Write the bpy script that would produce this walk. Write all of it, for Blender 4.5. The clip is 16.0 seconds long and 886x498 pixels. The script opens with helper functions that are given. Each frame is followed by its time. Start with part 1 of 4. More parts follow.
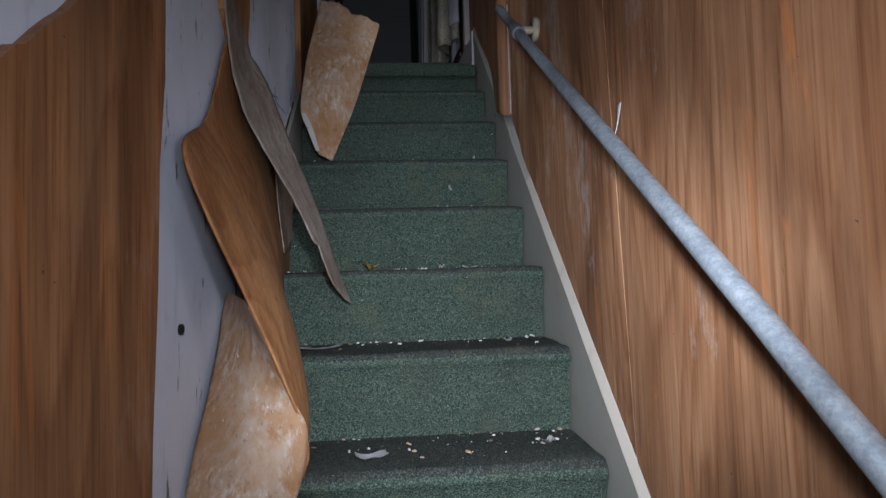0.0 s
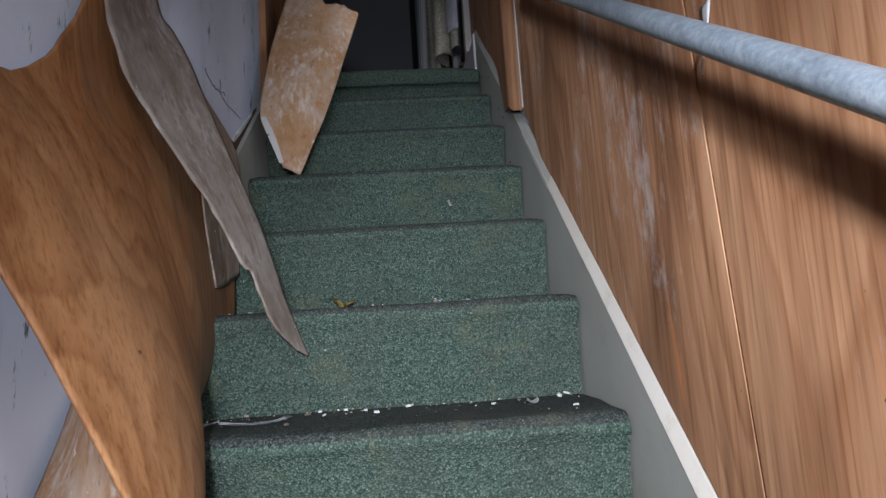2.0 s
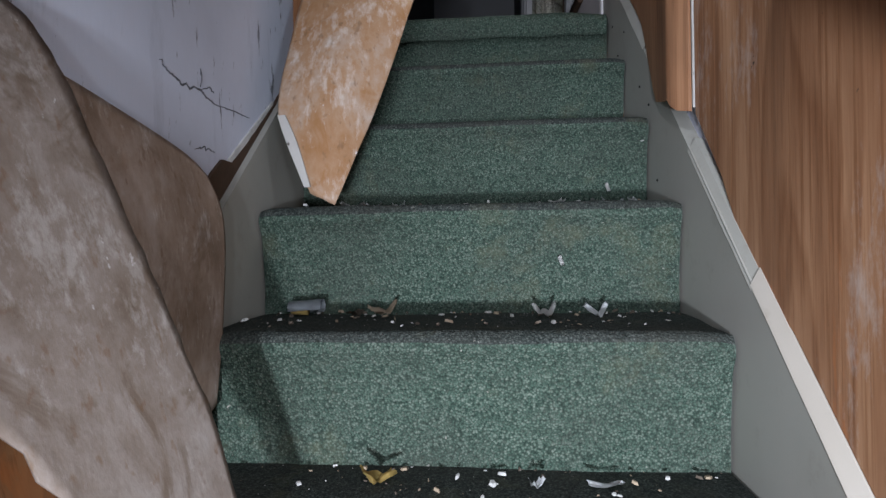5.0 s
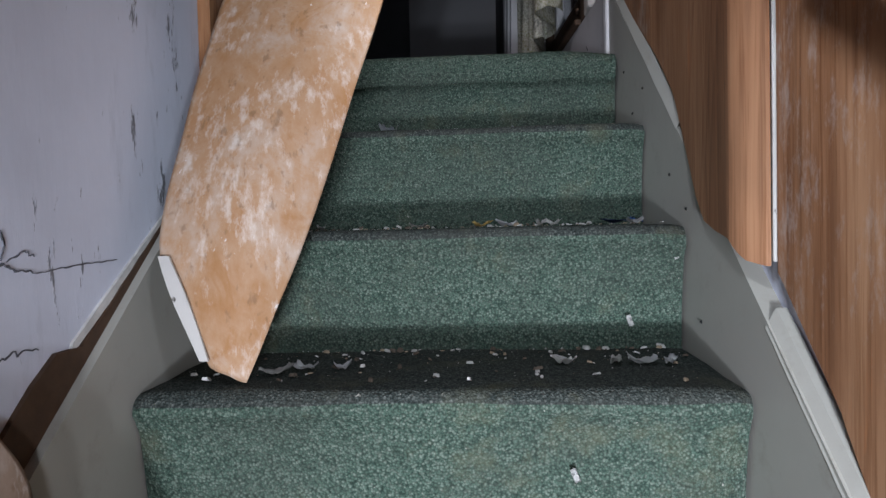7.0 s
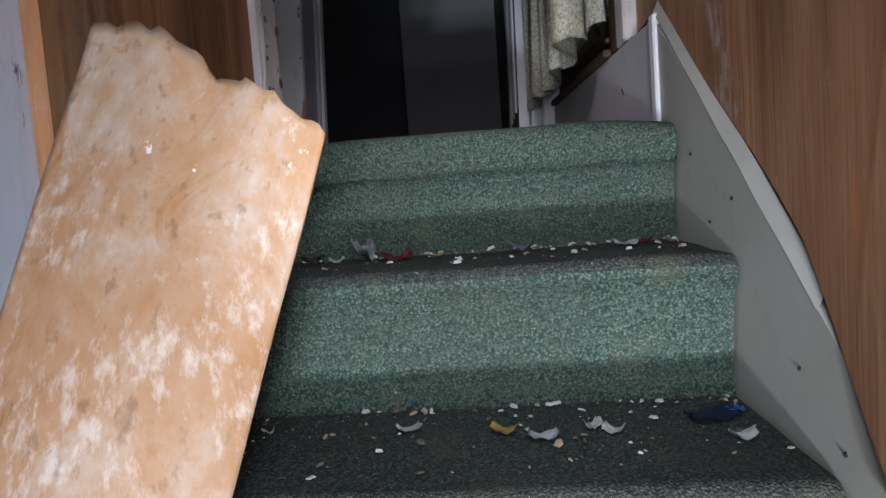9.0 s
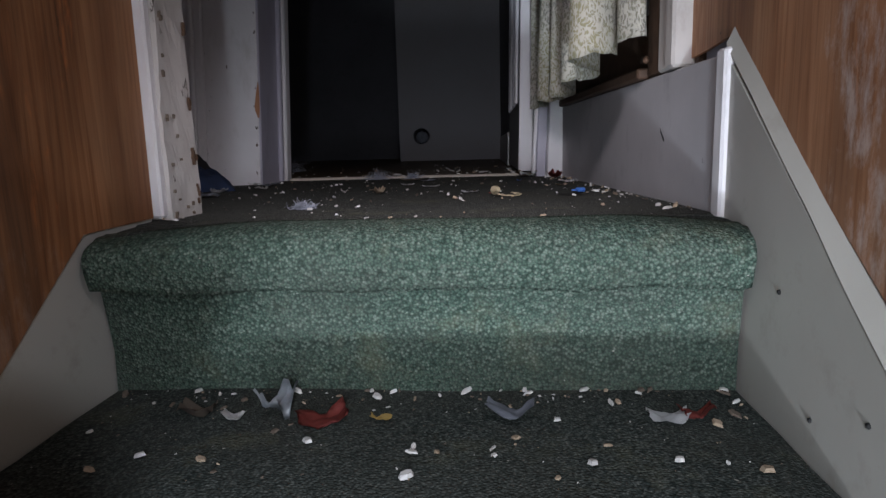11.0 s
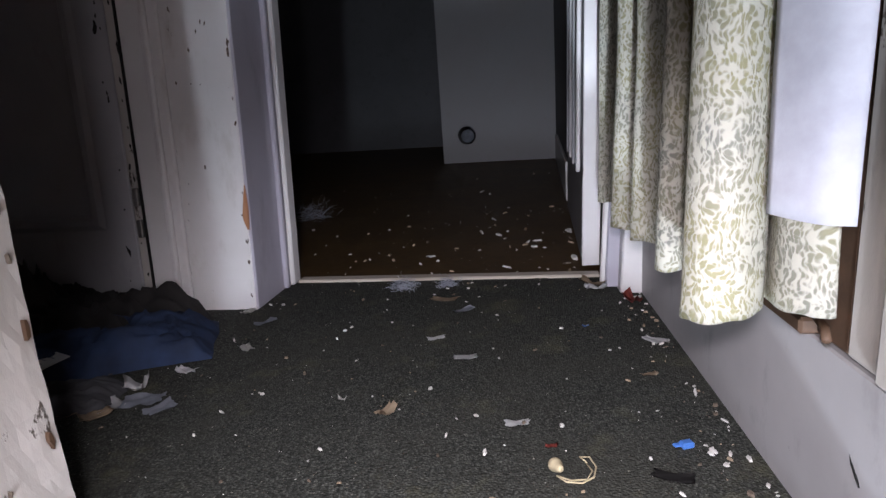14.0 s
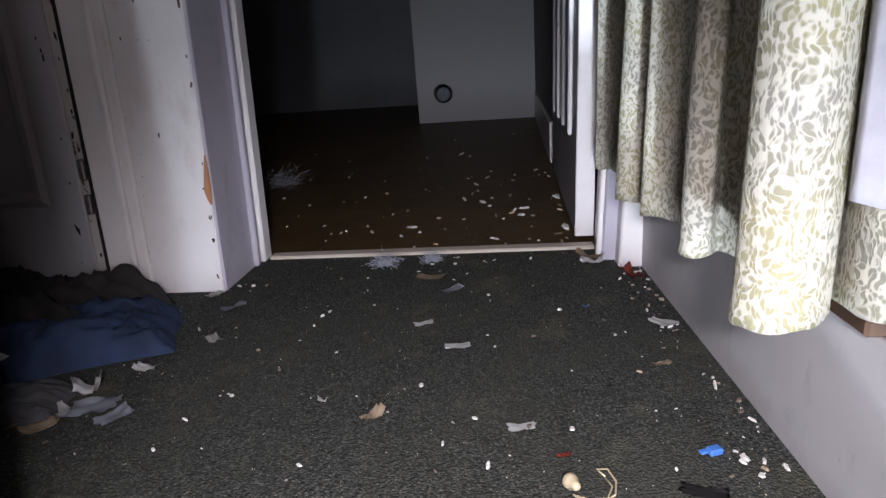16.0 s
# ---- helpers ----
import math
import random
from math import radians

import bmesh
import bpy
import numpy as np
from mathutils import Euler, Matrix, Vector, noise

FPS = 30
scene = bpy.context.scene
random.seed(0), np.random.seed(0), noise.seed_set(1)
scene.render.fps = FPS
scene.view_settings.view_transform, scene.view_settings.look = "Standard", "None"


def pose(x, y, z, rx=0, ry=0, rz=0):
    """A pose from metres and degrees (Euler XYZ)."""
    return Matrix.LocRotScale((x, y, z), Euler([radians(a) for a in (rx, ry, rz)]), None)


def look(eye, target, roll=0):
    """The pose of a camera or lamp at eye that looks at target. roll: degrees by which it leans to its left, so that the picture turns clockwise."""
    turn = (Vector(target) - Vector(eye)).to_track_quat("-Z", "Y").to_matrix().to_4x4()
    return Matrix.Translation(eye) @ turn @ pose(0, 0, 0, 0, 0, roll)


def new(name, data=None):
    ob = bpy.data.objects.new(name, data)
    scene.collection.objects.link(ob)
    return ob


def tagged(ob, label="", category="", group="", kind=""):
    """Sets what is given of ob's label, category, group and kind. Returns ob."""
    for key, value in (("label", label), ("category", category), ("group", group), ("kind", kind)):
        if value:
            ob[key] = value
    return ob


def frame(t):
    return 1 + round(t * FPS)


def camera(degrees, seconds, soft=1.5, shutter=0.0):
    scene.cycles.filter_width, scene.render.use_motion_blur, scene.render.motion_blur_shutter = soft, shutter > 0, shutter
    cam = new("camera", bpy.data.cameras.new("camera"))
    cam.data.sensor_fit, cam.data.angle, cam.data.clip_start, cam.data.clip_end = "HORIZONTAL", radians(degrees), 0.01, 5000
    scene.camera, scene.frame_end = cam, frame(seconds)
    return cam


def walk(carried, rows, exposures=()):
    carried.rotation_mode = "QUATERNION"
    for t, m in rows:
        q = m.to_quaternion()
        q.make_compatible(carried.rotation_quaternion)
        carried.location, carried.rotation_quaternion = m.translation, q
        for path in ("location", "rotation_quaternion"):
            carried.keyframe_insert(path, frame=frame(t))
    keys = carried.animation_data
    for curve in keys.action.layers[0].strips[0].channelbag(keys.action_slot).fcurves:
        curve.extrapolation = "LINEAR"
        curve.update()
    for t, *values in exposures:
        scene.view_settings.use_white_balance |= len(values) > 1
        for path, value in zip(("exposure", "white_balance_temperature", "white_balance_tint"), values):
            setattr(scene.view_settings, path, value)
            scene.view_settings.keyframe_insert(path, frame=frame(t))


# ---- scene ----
cam = camera(71.3, 16.0)
PATH = [
    (0, (-0.047, -2.744, -0.984), (0.108, -0.753, -0.881), -1.8),
    (0.5, (-0.068, -2.712, -0.969), (0.132, -0.729, -0.797), -1.6),
    (1, (-0.03, -2.685, -0.963), (0.238, -0.705, -0.886), -1.7),
    (1.5, (0.005, -2.539, -0.987), (0.244, -0.557, -0.869), -3.0),
    (2, (0.029, -2.289, -1.003), (0.14, -0.309, -0.746), -3.7),
    (2.5, (0.066, -2.141, -0.908), (0.086, -0.153, -0.69), -4.5),
    (3, (0.041, -2.073, -0.822), (-0.009, -0.081, -0.644), -4.8),
    (5.3, (0.05, -1.671, -0.629), (-0.146, 0.32, -0.639), -0.7),
    (5.5, (0.061, -1.634, -0.609), (-0.127, 0.357, -0.633), -1.0),
    (6, (0.077, -1.572, -0.527), (-0.255, 0.399, -0.597), -6.1),
    (6.5, (0.082, -1.477, -0.478), (-0.048, 0.518, -0.516), -3.5),
    (7, (0.046, -1.386, -0.382), (-0.088, 0.608, -0.444), -1.4),
    (7.5, (0.08, -1.316, -0.317), (0.035, 0.682, -0.395), -1.1),
    (8, (0.11, -1.189, -0.257), (0.03, 0.807, -0.346), -1.8),
    (8.5, (0.112, -1.114, -0.173), (-0.016, 0.871, -0.383), -5.2),
    (9, (0.042, -1.007, -0.108), (-0.115, 0.981, -0.251), -4.2),
    (9.5, (0.028, -0.92, -0.019), (-0.091, 1.058, -0.288), -2.0),
    (10, (0.043, -0.845, 0.007), (-0.052, 1.131, -0.284), -1.8),
    (10.2, (0.057, -0.799, 0.021), (-0.028, 1.18, -0.256), -1.1),
    (12.3, (0.074, -0.439, 0.242), (-0.177, 1.501, -0.175), -2.9),
    (12.5, (0.085, -0.393, 0.278), (-0.182, 1.554, -0.094), -2.5),
    (13, (0.096, -0.303, 0.401), (-0.258, 1.624, 0.001), -4.1),
    (13.5, (0.085, -0.272, 0.444), (-0.31, 1.634, -0.018), -4.2),
    (14, (0.075, -0.194, 0.433), (-0.242, 1.72, -0.052), -3.9),
    (14.5, (0.073, -0.149, 0.401), (-0.214, 1.755, -0.138), -4.5),
    (15, (0.073, -0.144, 0.41), (-0.211, 1.752, -0.161), -3.6),
    (15.5, (0.057, -0.118, 0.418), (-0.225, 1.778, -0.156), -4.4),
    (16, (0.037, -0.084, 0.436), (-0.2, 1.803, -0.183), -4.2),
]
# (seconds, stops): exposure rises with the climb to balance the weaker upper spots
walk(cam, [(t, look(eye, target, roll)) for t, eye, target, roll in PATH],
     [(0, 0.54), (1.0, 0.69), (2.0, 1.1), (3.0, 1.5), (5.5, 1.85), (6.0, 2.05), (8.0, 2.4), (9.0, 2.8), (10.0, 2.55), (12.5, 4.5), (14.0, 4.65), (16.0, 4.95)])

# ---------------------------------------------------------------- light
world = bpy.data.worlds.new("world")
scene.world = world
world.use_nodes = True
world.node_tree.nodes["Background"].inputs[0].default_value = (0.05, 0.06, 0.09, 1)
world.node_tree.nodes["Background"].inputs[1].default_value = 0.25


LANDING_TINT = (0.97, 0.91, 1.0)


def lamp(name, eye, target, power, size, angle, color=(0.83, 0.92, 1.08)):
    d = bpy.data.lights.new(name, "SPOT")
    d.energy, d.shadow_soft_size, d.spot_size, d.spot_blend, d.color = power, size, radians(angle), 0.9, color
    ob = new(name, d)
    ob.matrix_world = look(eye, target)
    return tagged(ob, kind="structure")


# unseen fixed spots added along the path, in place of a camera-carried light
lamp("work_light", (-0.02, -2.84, -0.90), (0.06, -1.85, -0.97), 14.0, 0.03, 112)
lamp("work_light", (0.04, -2.61, -0.91), (0.15, -1.62, -0.97), 8.3, 0.03, 112)
lamp("work_light", (0.04, -2.61, -0.91), (0.15, -1.62, -1.07), 43.0, 0.03, 62)
lamp("work_light", (0.07, -2.12, -0.72), (0.05, -1.13, -0.92), 4.0, 0.03, 106)
lamp("work_light", (0.09, -1.68, -0.42), (-0.04, -0.69, -0.74), 3.0, 0.03, 106)
lamp("work_light", (0.10, -1.16, -0.03), (0.14, -0.17, -0.32), 1.9, 0.03, 122)
lamp("work_light", (0.07, -0.90, 0.16), (0.03, 0.09, -0.28), 1.9, 0.03, 75)
lamp("work_light", (0.10, -0.49, 0.34), (-0.02, 0.48, -0.03), 0.45, 0.03, 112, LANDING_TINT)
lamp("work_light", (0.06, -0.26, 0.52), (-0.05, 0.69, -0.12), 2.0, 0.03, 75, LANDING_TINT)

# ---------------------------------------------------------------- materials


class Mat:
    """A small builder of node materials."""

    def __init__(self, name, rough=0.7, metal=0.0, spec=0.4):
        self.m = bpy.data.materials.new(name)
        self.m.use_nodes = True
        self.t = self.m.node_tree
        self.b = self.t.nodes["Principled BSDF"]
        self.b.inputs["Roughness"].default_value = rough
        self.b.inputs["Metallic"].default_value = metal
        self.b.inputs["Specular IOR Level"].default_value = spec
        self.h = None

    def node(self, kind, **kw):
        n = self.t.nodes.new(kind)
        for k, v in kw.items():
            n.inputs[k].default_value = v
        return n

    def link(self, a, b):
        self.t.links.new(a, b)

    def coords(self, scale=(1, 1, 1), rnd=True):
        c = self.node("ShaderNodeTexCoord")
        mp = self.node("ShaderNodeMapping")
        mp.inputs["Scale"].default_value = scale
        self.link(c.outputs["Object"], mp.inputs["Vector"])
        if rnd:
            o = self.node("ShaderNodeObjectInfo")
            mul = self.node("ShaderNodeMath")
            mul.operation = "MULTIPLY"
            mul.inputs[1].default_value = 37.0
            self.link(o.outputs["Random"], mul.inputs[0])
            self.link(mul.outputs[0], mp.inputs["Location"])
        return mp.outputs[0]

    def noise(self, scale, detail=4, rough=0.55, stretch=(1, 1, 1), dist=0.0):
        n = self.node("ShaderNodeTexNoise", Scale=scale, Detail=detail, Roughness=rough, Distortion=dist)
        self.link(self.coords(stretch), n.inputs["Vector"])
        return n.outputs["Fac"]

    def voronoi(self, scale, out="Distance", stretch=(1, 1, 1)):
        n = self.node("ShaderNodeTexVoronoi", Scale=scale)
        self.link(self.coords(stretch), n.inputs["Vector"])
        return n.outputs[out]

    def ramp(self, fac, stops):
        r = self.node("ShaderNodeValToRGB")
        e = r.color_ramp.elements
        while len(e) < len(stops):
            e.new(0.5)
        for el, (p, c) in zip(e, stops):
            el.position = p
            el.color = (*c, 1) if len(c) == 3 else c
        self.link(fac, r.inputs[0])
        return r.outputs[0]

    def mix(self, fac, a, b, kind="MIX"):
        n = self.node("ShaderNodeMix")
        n.data_type, n.blend_type = "RGBA", kind
        for v, s in ((fac, n.inputs[0]), (a, n.inputs[6]), (b, n.inputs[7])):
            if isinstance(v, (int, float)):
                s.default_value = v
            elif isinstance(v, tuple):
                s.default_value = (*v, 1)
            else:
                self.link(v, s)
        return n.outputs[2]

    def mask(self, fac, lo, hi):
        return self.ramp(fac, [(lo, (0, 0, 0)), (hi, (1, 1, 1))])

    def color(self, c):
        if isinstance(c, tuple):
            self.b.inputs["Base Color"].default_value = (*c, 1)
        else:
            self.link(c, self.b.inputs["Base Color"])
        return self

    def bump(self, height, strength=0.3, dist=0.01):
        n = self.node("ShaderNodeBump", Strength=strength, Distance=dist)
        self.link(height, n.inputs["Height"])
        if self.h:
            self.link(self.h, n.inputs["Normal"])
        self.h = n.outputs[0]
        self.link(self.h, self.b.inputs["Normal"])
        return self

    def rough(self, fac, lo, hi):
        n = self.node("ShaderNodeMapRange")
        n.inputs[3].default_value, n.inputs[4].default_value = lo, hi
        self.link(fac, n.inputs[0])
        self.link(n.outputs[0], self.b.inputs["Roughness"])
        return self


def veneer(name, dark, mid, light, stained=0.0, rough=0.5):
    """Rotary-cut plywood: nested growth figures, fine pores, orange flecks and pale stains."""
    m = Mat(name, rough, spec=0.35)

    def calc(op, a, b=None, c=None):
        n = m.node("ShaderNodeMath")
        n.operation = op
        for k, v in enumerate((a, b, c)):
            if isinstance(v, (int, float)):
                n.inputs[k].default_value = v
            elif v is not None:
                m.link(v, n.inputs[k])
        return n.outputs[0]
    broad = m.noise(2.4, 4, 0.55, (2.0, 2.0, 0.6), 0.8)
    field = m.noise(2.3, 2, 0.42, (1, 1, 0.16), 0.35)
    ring = calc("FRACT", calc("MULTIPLY_ADD", m.noise(70, 2, 0.5, (1, 1, 0.05)), 0.35, calc("MULTIPLY", field, 34.0)))
    late = m.ramp(ring, [(0.0, (0.1, 0.1, 0.1)), (0.55, (0.45, 0.45, 0.45)), (0.86, (1, 1, 1)), (1.0, (0.15, 0.15, 0.15))])
    streaks = m.noise(26, 6, 0.68, (1, 1, 0.07), 0.8)
    fine = m.noise(190, 4, 0.65, (1, 1, 0.022))
    base = m.ramp(m.mix(0.5, broad, streaks), [(0.36, dark), (0.5, mid), (0.64, light)])
    c = m.mix(m.mix(1.0, late, (0.55, 0.55, 0.55), "MULTIPLY"), base, m.mix(1.0, base, (0.50, 0.36, 0.26), "MULTIPLY"))
    c = m.mix(m.mask(fine, 0.50, 0.64), c, m.mix(1.0, c, (0.74, 0.66, 0.58), "MULTIPLY"))
    fleck = m.mask(m.noise(13, 5, 0.7, (1, 1, 0.20), 1.0), 0.60, 0.68)
    c = m.mix(m.mix(1.0, fleck, (0.55, 0.55, 0.55), "MULTIPLY"), c, m.mix(1.0, light, (1.0, 0.62, 0.36), "MULTIPLY"))
    grime = m.mask(m.noise(3.4, 5, 0.6, (1, 1, 0.35), 0.5), 0.52, 0.72)
    c = m.mix(m.mix(1.0, grime, (0.40, 0.40, 0.40), "MULTIPLY"), c, (0.15, 0.095, 0.06))
    if stained:
        st = m.mask(m.mix(0.35, m.noise(3.0, 4, 0.6, (1, 1, 0.5)), m.noise(55, 6, 0.75, (1, 1, 0.4))), 0.565, 0.64)
        c = m.mix(m.mix(1.0, st, (stained, stained, stained), "MULTIPLY"), c, (0.58, 0.53, 0.49))
    nick = m.mask(m.noise(48, 3, 0.6), 0.735, 0.75)
    c = m.mix(nick, c, (0.08, 0.045, 0.03))
    m.color(c).bump(streaks, 0.10, 0.002).bump(fine, 0.18, 0.001).bump(late, 0.08, 0.001)
    m.rough(broad, rough - 0.08, rough + 0.2)
    return m.m


WOOD = veneer("wood_veneer", (0.20, 0.092, 0.046), (0.36, 0.175, 0.088), (0.52, 0.285, 0.155), 0.4)
WOOD_DARK = veneer("dark_wood_veneer", (0.13, 0.056, 0.024), (0.28, 0.125, 0.053), (0.42, 0.205, 0.095), 0.12)
WOOD_ORANGE = veneer("orange_wood_veneer", (0.19, 0.078, 0.030), (0.32, 0.142, 0.056), (0.43, 0.21, 0.090), 0.05, 0.45)


def backing(name, a, b, c0, whites):
    m = Mat(name, 0.72)
    n1 = m.noise(9, 8, 0.66, (1, 1, 0.7), 0.6)
    n2 = m.noise(38, 6, 0.7, (1, 1, 0.6))
    col = m.ramp(m.mix(0.4, n1, n2), [(0.34, a), (0.5, b), (0.66, c0)])
    w = m.mask(m.mix(0.6, m.noise(7, 4, 0.6), m.noise(60, 6, 0.75, (1, 1, 0.4))), 0.525, 0.61)
    col = m.mix(m.mix(1.0, w, (whites, whites, whites), "MULTIPLY"), col, (0.72, 0.68, 0.64))
    och = m.mask(m.noise(14, 5, 0.65, (1, 1, 0.6), 0.8), 0.57, 0.66)
    col = m.mix(m.mix(1.0, och, (0.8, 0.8, 0.8), "MULTIPLY"), col, a)
    fleck = m.mask(m.noise(48, 4, 0.7, (1, 1, 0.7)), 0.685, 0.71)
    col = m.mix(m.mix(1.0, fleck, (whites * 2,) * 3, "MULTIPLY"), col, (0.74, 0.72, 0.70))
    dk = m.mask(m.noise(80, 3, 0.6, (1, 1, 0.5)), 0.60, 0.70)
    col = m.mix(m.mix(1.0, dk, (0.5, 0.5, 0.5), "MULTIPLY"), col, (0.14, 0.07, 0.03))
    m.color(col).bump(n2, 0.35, 0.003)
    return m.m


BACK_TAN = backing("hardboard_back", (0.30, 0.135, 0.045), (0.37, 0.215, 0.120), (0.44, 0.35, 0.285), 0.36)
SPLINT = backing("grey_weathered_splint", (0.13, 0.090, 0.062), (0.21, 0.165, 0.135), (0.31, 0.265, 0.235), 0.2)
BACK_GREY = backing("weathered_hardboard_back", (0.17, 0.108, 0.070), (0.27, 0.190, 0.140), (0.38, 0.300, 0.250), 0.35)


def paint(name, tone, dirt, chips=(0.16, 0.13, 0.10), chip_at=0.72, rough=0.5, streak=1.0, relief=0.2):
    m = Mat(name, rough, spec=0.4)
    n1 = m.noise(3.2, 6, 0.62)
    n2 = m.noise(17, 7, 0.7, (1, 1, streak))
    col = m.mix(m.mask(n1, 0.40, 0.74), tone, tuple(0.5 * (x + y) for x, y in zip(tone, dirt)))
    col = m.mix(m.mask(n2, 0.56, 0.80), col, dirt)
    ch = m.mask(m.noise(26, 6, 0.72, (1, 1, streak)), chip_at, chip_at + 0.03)
    col = m.mix(ch, col, chips)
    m.color(col).bump(n2, relief, 0.003).bump(ch, 0.4, 0.002)
    return m.m


PLASTER = paint("bare_plaster", (0.60, 0.62, 0.71), (0.41, 0.425, 0.49), (0.15, 0.15, 0.165), 0.615, 0.85, 0.22, 0.35)
STRINGER = paint("grey_green_paint", (0.36, 0.345, 0.305), (0.27, 0.25, 0.21), (0.10, 0.08, 0.06), 0.76, 0.45, 1.0, 0.1)
LOWWALL = paint("grey_paint", (0.40, 0.385, 0.39), (0.25, 0.24, 0.24), (0.08, 0.07, 0.06), 0.69, 0.5, 0.5, 0.15)
WHITE = paint("white_gloss_paint", (0.66, 0.64, 0.64), (0.47, 0.44, 0.42), (0.09, 0.06, 0.04), 0.675, 0.35, 0.35, 0.12)
LAVENDER = paint("mauve_gloss_paint", (0.40, 0.38, 0.44), (0.29, 0.27, 0.31), (0.10, 0.08, 0.07), 0.80, 0.32, 0.3, 0.1)
CREAM = paint("flaking_cream_paint", (0.46, 0.43, 0.40), (0.25, 0.225, 0.195), (0.07, 0.055, 0.045), 0.605, 0.6, 0.5, 0.4)
TRIM = paint("bead_paint", (0.48, 0.43, 0.37), (0.33, 0.28, 0.22), (0.16, 0.11, 0.07), 0.70, 0.55, 0.6, 0.2)
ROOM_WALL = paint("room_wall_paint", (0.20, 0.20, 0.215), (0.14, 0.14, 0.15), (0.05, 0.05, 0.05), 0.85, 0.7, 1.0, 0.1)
ROOM_PANEL = paint("room_panel_paint", (0.42, 0.41, 0.42), (0.40, 0.37, 0.36), (0.2, 0.17, 0.15), 0.84, 0.7, 1.0, 0.1)
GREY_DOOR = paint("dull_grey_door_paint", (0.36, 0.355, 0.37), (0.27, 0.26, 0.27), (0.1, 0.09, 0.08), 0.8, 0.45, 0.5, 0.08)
CEIL = paint("ceiling_paint", (0.5, 0.49, 0.47), (0.38, 0.36, 0.33), (0.2, 0.18, 0.15), 0.8, 0.8)


def carpet(name, deep, mid, light, dirt_amount):
    m = Mat(name, 0.95, spec=0.1)
    tuft = m.voronoi(330)
    tcol = m.voronoi(330, "Color")
    wide = m.noise(5.5, 6, 0.65)
    spk = m.noise(210, 3, 0.7)
    col = m.ramp(m.mix(0.5, spk, tcol), [(0.28, deep), (0.5, mid), (0.76, light)])
    col = m.mix(m.mask(tuft, 0.25, 0.75), col, m.mix(1.0, col, (0.45, 0.45, 0.45), "MULTIPLY"))
    col = m.mix(m.mix(1.0, m.mask(wide, 0.42, 0.72), (dirt_amount,) * 3, "MULTIPLY"), col, (0.050, 0.050, 0.042))
    tan = m.mask(m.noise(9, 5, 0.7), 0.56, 0.72)
    col = m.mix(m.mix(1.0, tan, (0.35, 0.35, 0.35), "MULTIPLY"), col, (0.13, 0.125, 0.075))
    lint = m.mask(m.noise(95, 2, 0.8), 0.735, 0.76)
    col = m.mix(lint, col, (0.30, 0.29, 0.25))
    m.color(col).bump(tuft, 0.7, 0.003).bump(m.noise(30, 4, 0.6), 0.2, 0.004)
    return m.m


CARPET = carpet("green_carpet", (0.036, 0.060, 0.046), (0.076, 0.116, 0.088), (0.170, 0.205, 0.165), 0.45)
CARPET_FLAT = carpet("trodden_green_carpet", (0.031, 0.033, 0.030), (0.061, 0.064, 0.057), (0.130, 0.132, 0.118), 0.75)
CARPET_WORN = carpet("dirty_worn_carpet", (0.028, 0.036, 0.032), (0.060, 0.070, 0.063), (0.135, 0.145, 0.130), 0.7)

m_ = Mat("galvanised_pipe", 0.45, 0.55)
m_.color(m_.ramp(m_.mix(0.5, m_.noise(30, 6, 0.7), m_.noise(150, 4, 0.7)), [(0.3, (0.17, 0.20, 0.23)), (0.5, (0.32, 0.36, 0.40)), (0.72, (0.55, 0.58, 0.60))]))
m_.bump(m_.noise(60, 5, 0.7), 0.25, 0.002)
PIPE = m_.m

m_ = Mat("brown_vinyl", 0.55, spec=0.35)
m_.color(m_.ramp(m_.mix(0.5, m_.noise(6, 6, 0.6), m_.noise(45, 5, 0.7)), [(0.3, (0.045, 0.026, 0.010)), (0.55, (0.090, 0.052, 0.018)), (0.8, (0.14, 0.085, 0.035))]))
m_.bump(m_.noise(40, 4, 0.6), 0.1, 0.002)
VINYL = m_.m

m_ = Mat("curtain_fabric", 0.9, spec=0.15)
c_ = m_.node("ShaderNodeTexCoord")
n_ = m_.node("ShaderNodeTexNoise", Scale=38, Detail=2)
m_.link(c_.outputs["UV"], n_.inputs["Vector"])
w_ = m_.node("ShaderNodeVectorMath")
w_.operation = "MULTIPLY_ADD"
w_.inputs[1].default_value = (0.034, 0.034, 0.034)
m_.link(n_.outputs["Color"], w_.inputs[0])
m_.link(c_.outputs["UV"], w_.inputs[2])
p_ = m_.node("ShaderNodeMapping")
p_.inputs["Scale"].default_value = (1, 0.42, 1)
p_.inputs["Rotation"].default_value = (0, 0, 0.5)
m_.link(w_.outputs[0], p_.inputs["Vector"])
v_ = m_.node("ShaderNodeTexVoronoi", Scale=235)
m_.link(p_.outputs[0], v_.inputs["Vector"])
leaf = m_.ramp(v_.outputs["Distance"], [(0.34, (1, 1, 1)), (0.60, (0, 0, 0))])
tone = m_.mix(m_.mask(m_.noise(9, 3, 0.5), 0.45, 0.65), (0.36, 0.335, 0.20), (0.28, 0.275, 0.24))
m_.color(m_.mix(leaf, (0.60, 0.58, 0.50), tone))
m_.bump(leaf, 0.3, 0.002).bump(m_.noise(500, 2, 0.5), 0.2, 0.001)
CURTAIN = m_.m


def plain(name, c, rough=0.7, metal=0.0, var=0.35, scale=40):
    m = Mat(name, rough, metal)
    m.color(m.mix(m.mask(m.noise(scale, 4, 0.6), 0.35, 0.7), c, tuple(x * (1 - var) for x in c)))
    m.bump(m.noise(scale * 2, 4, 0.6), 0.15, 0.002)
    return m.m


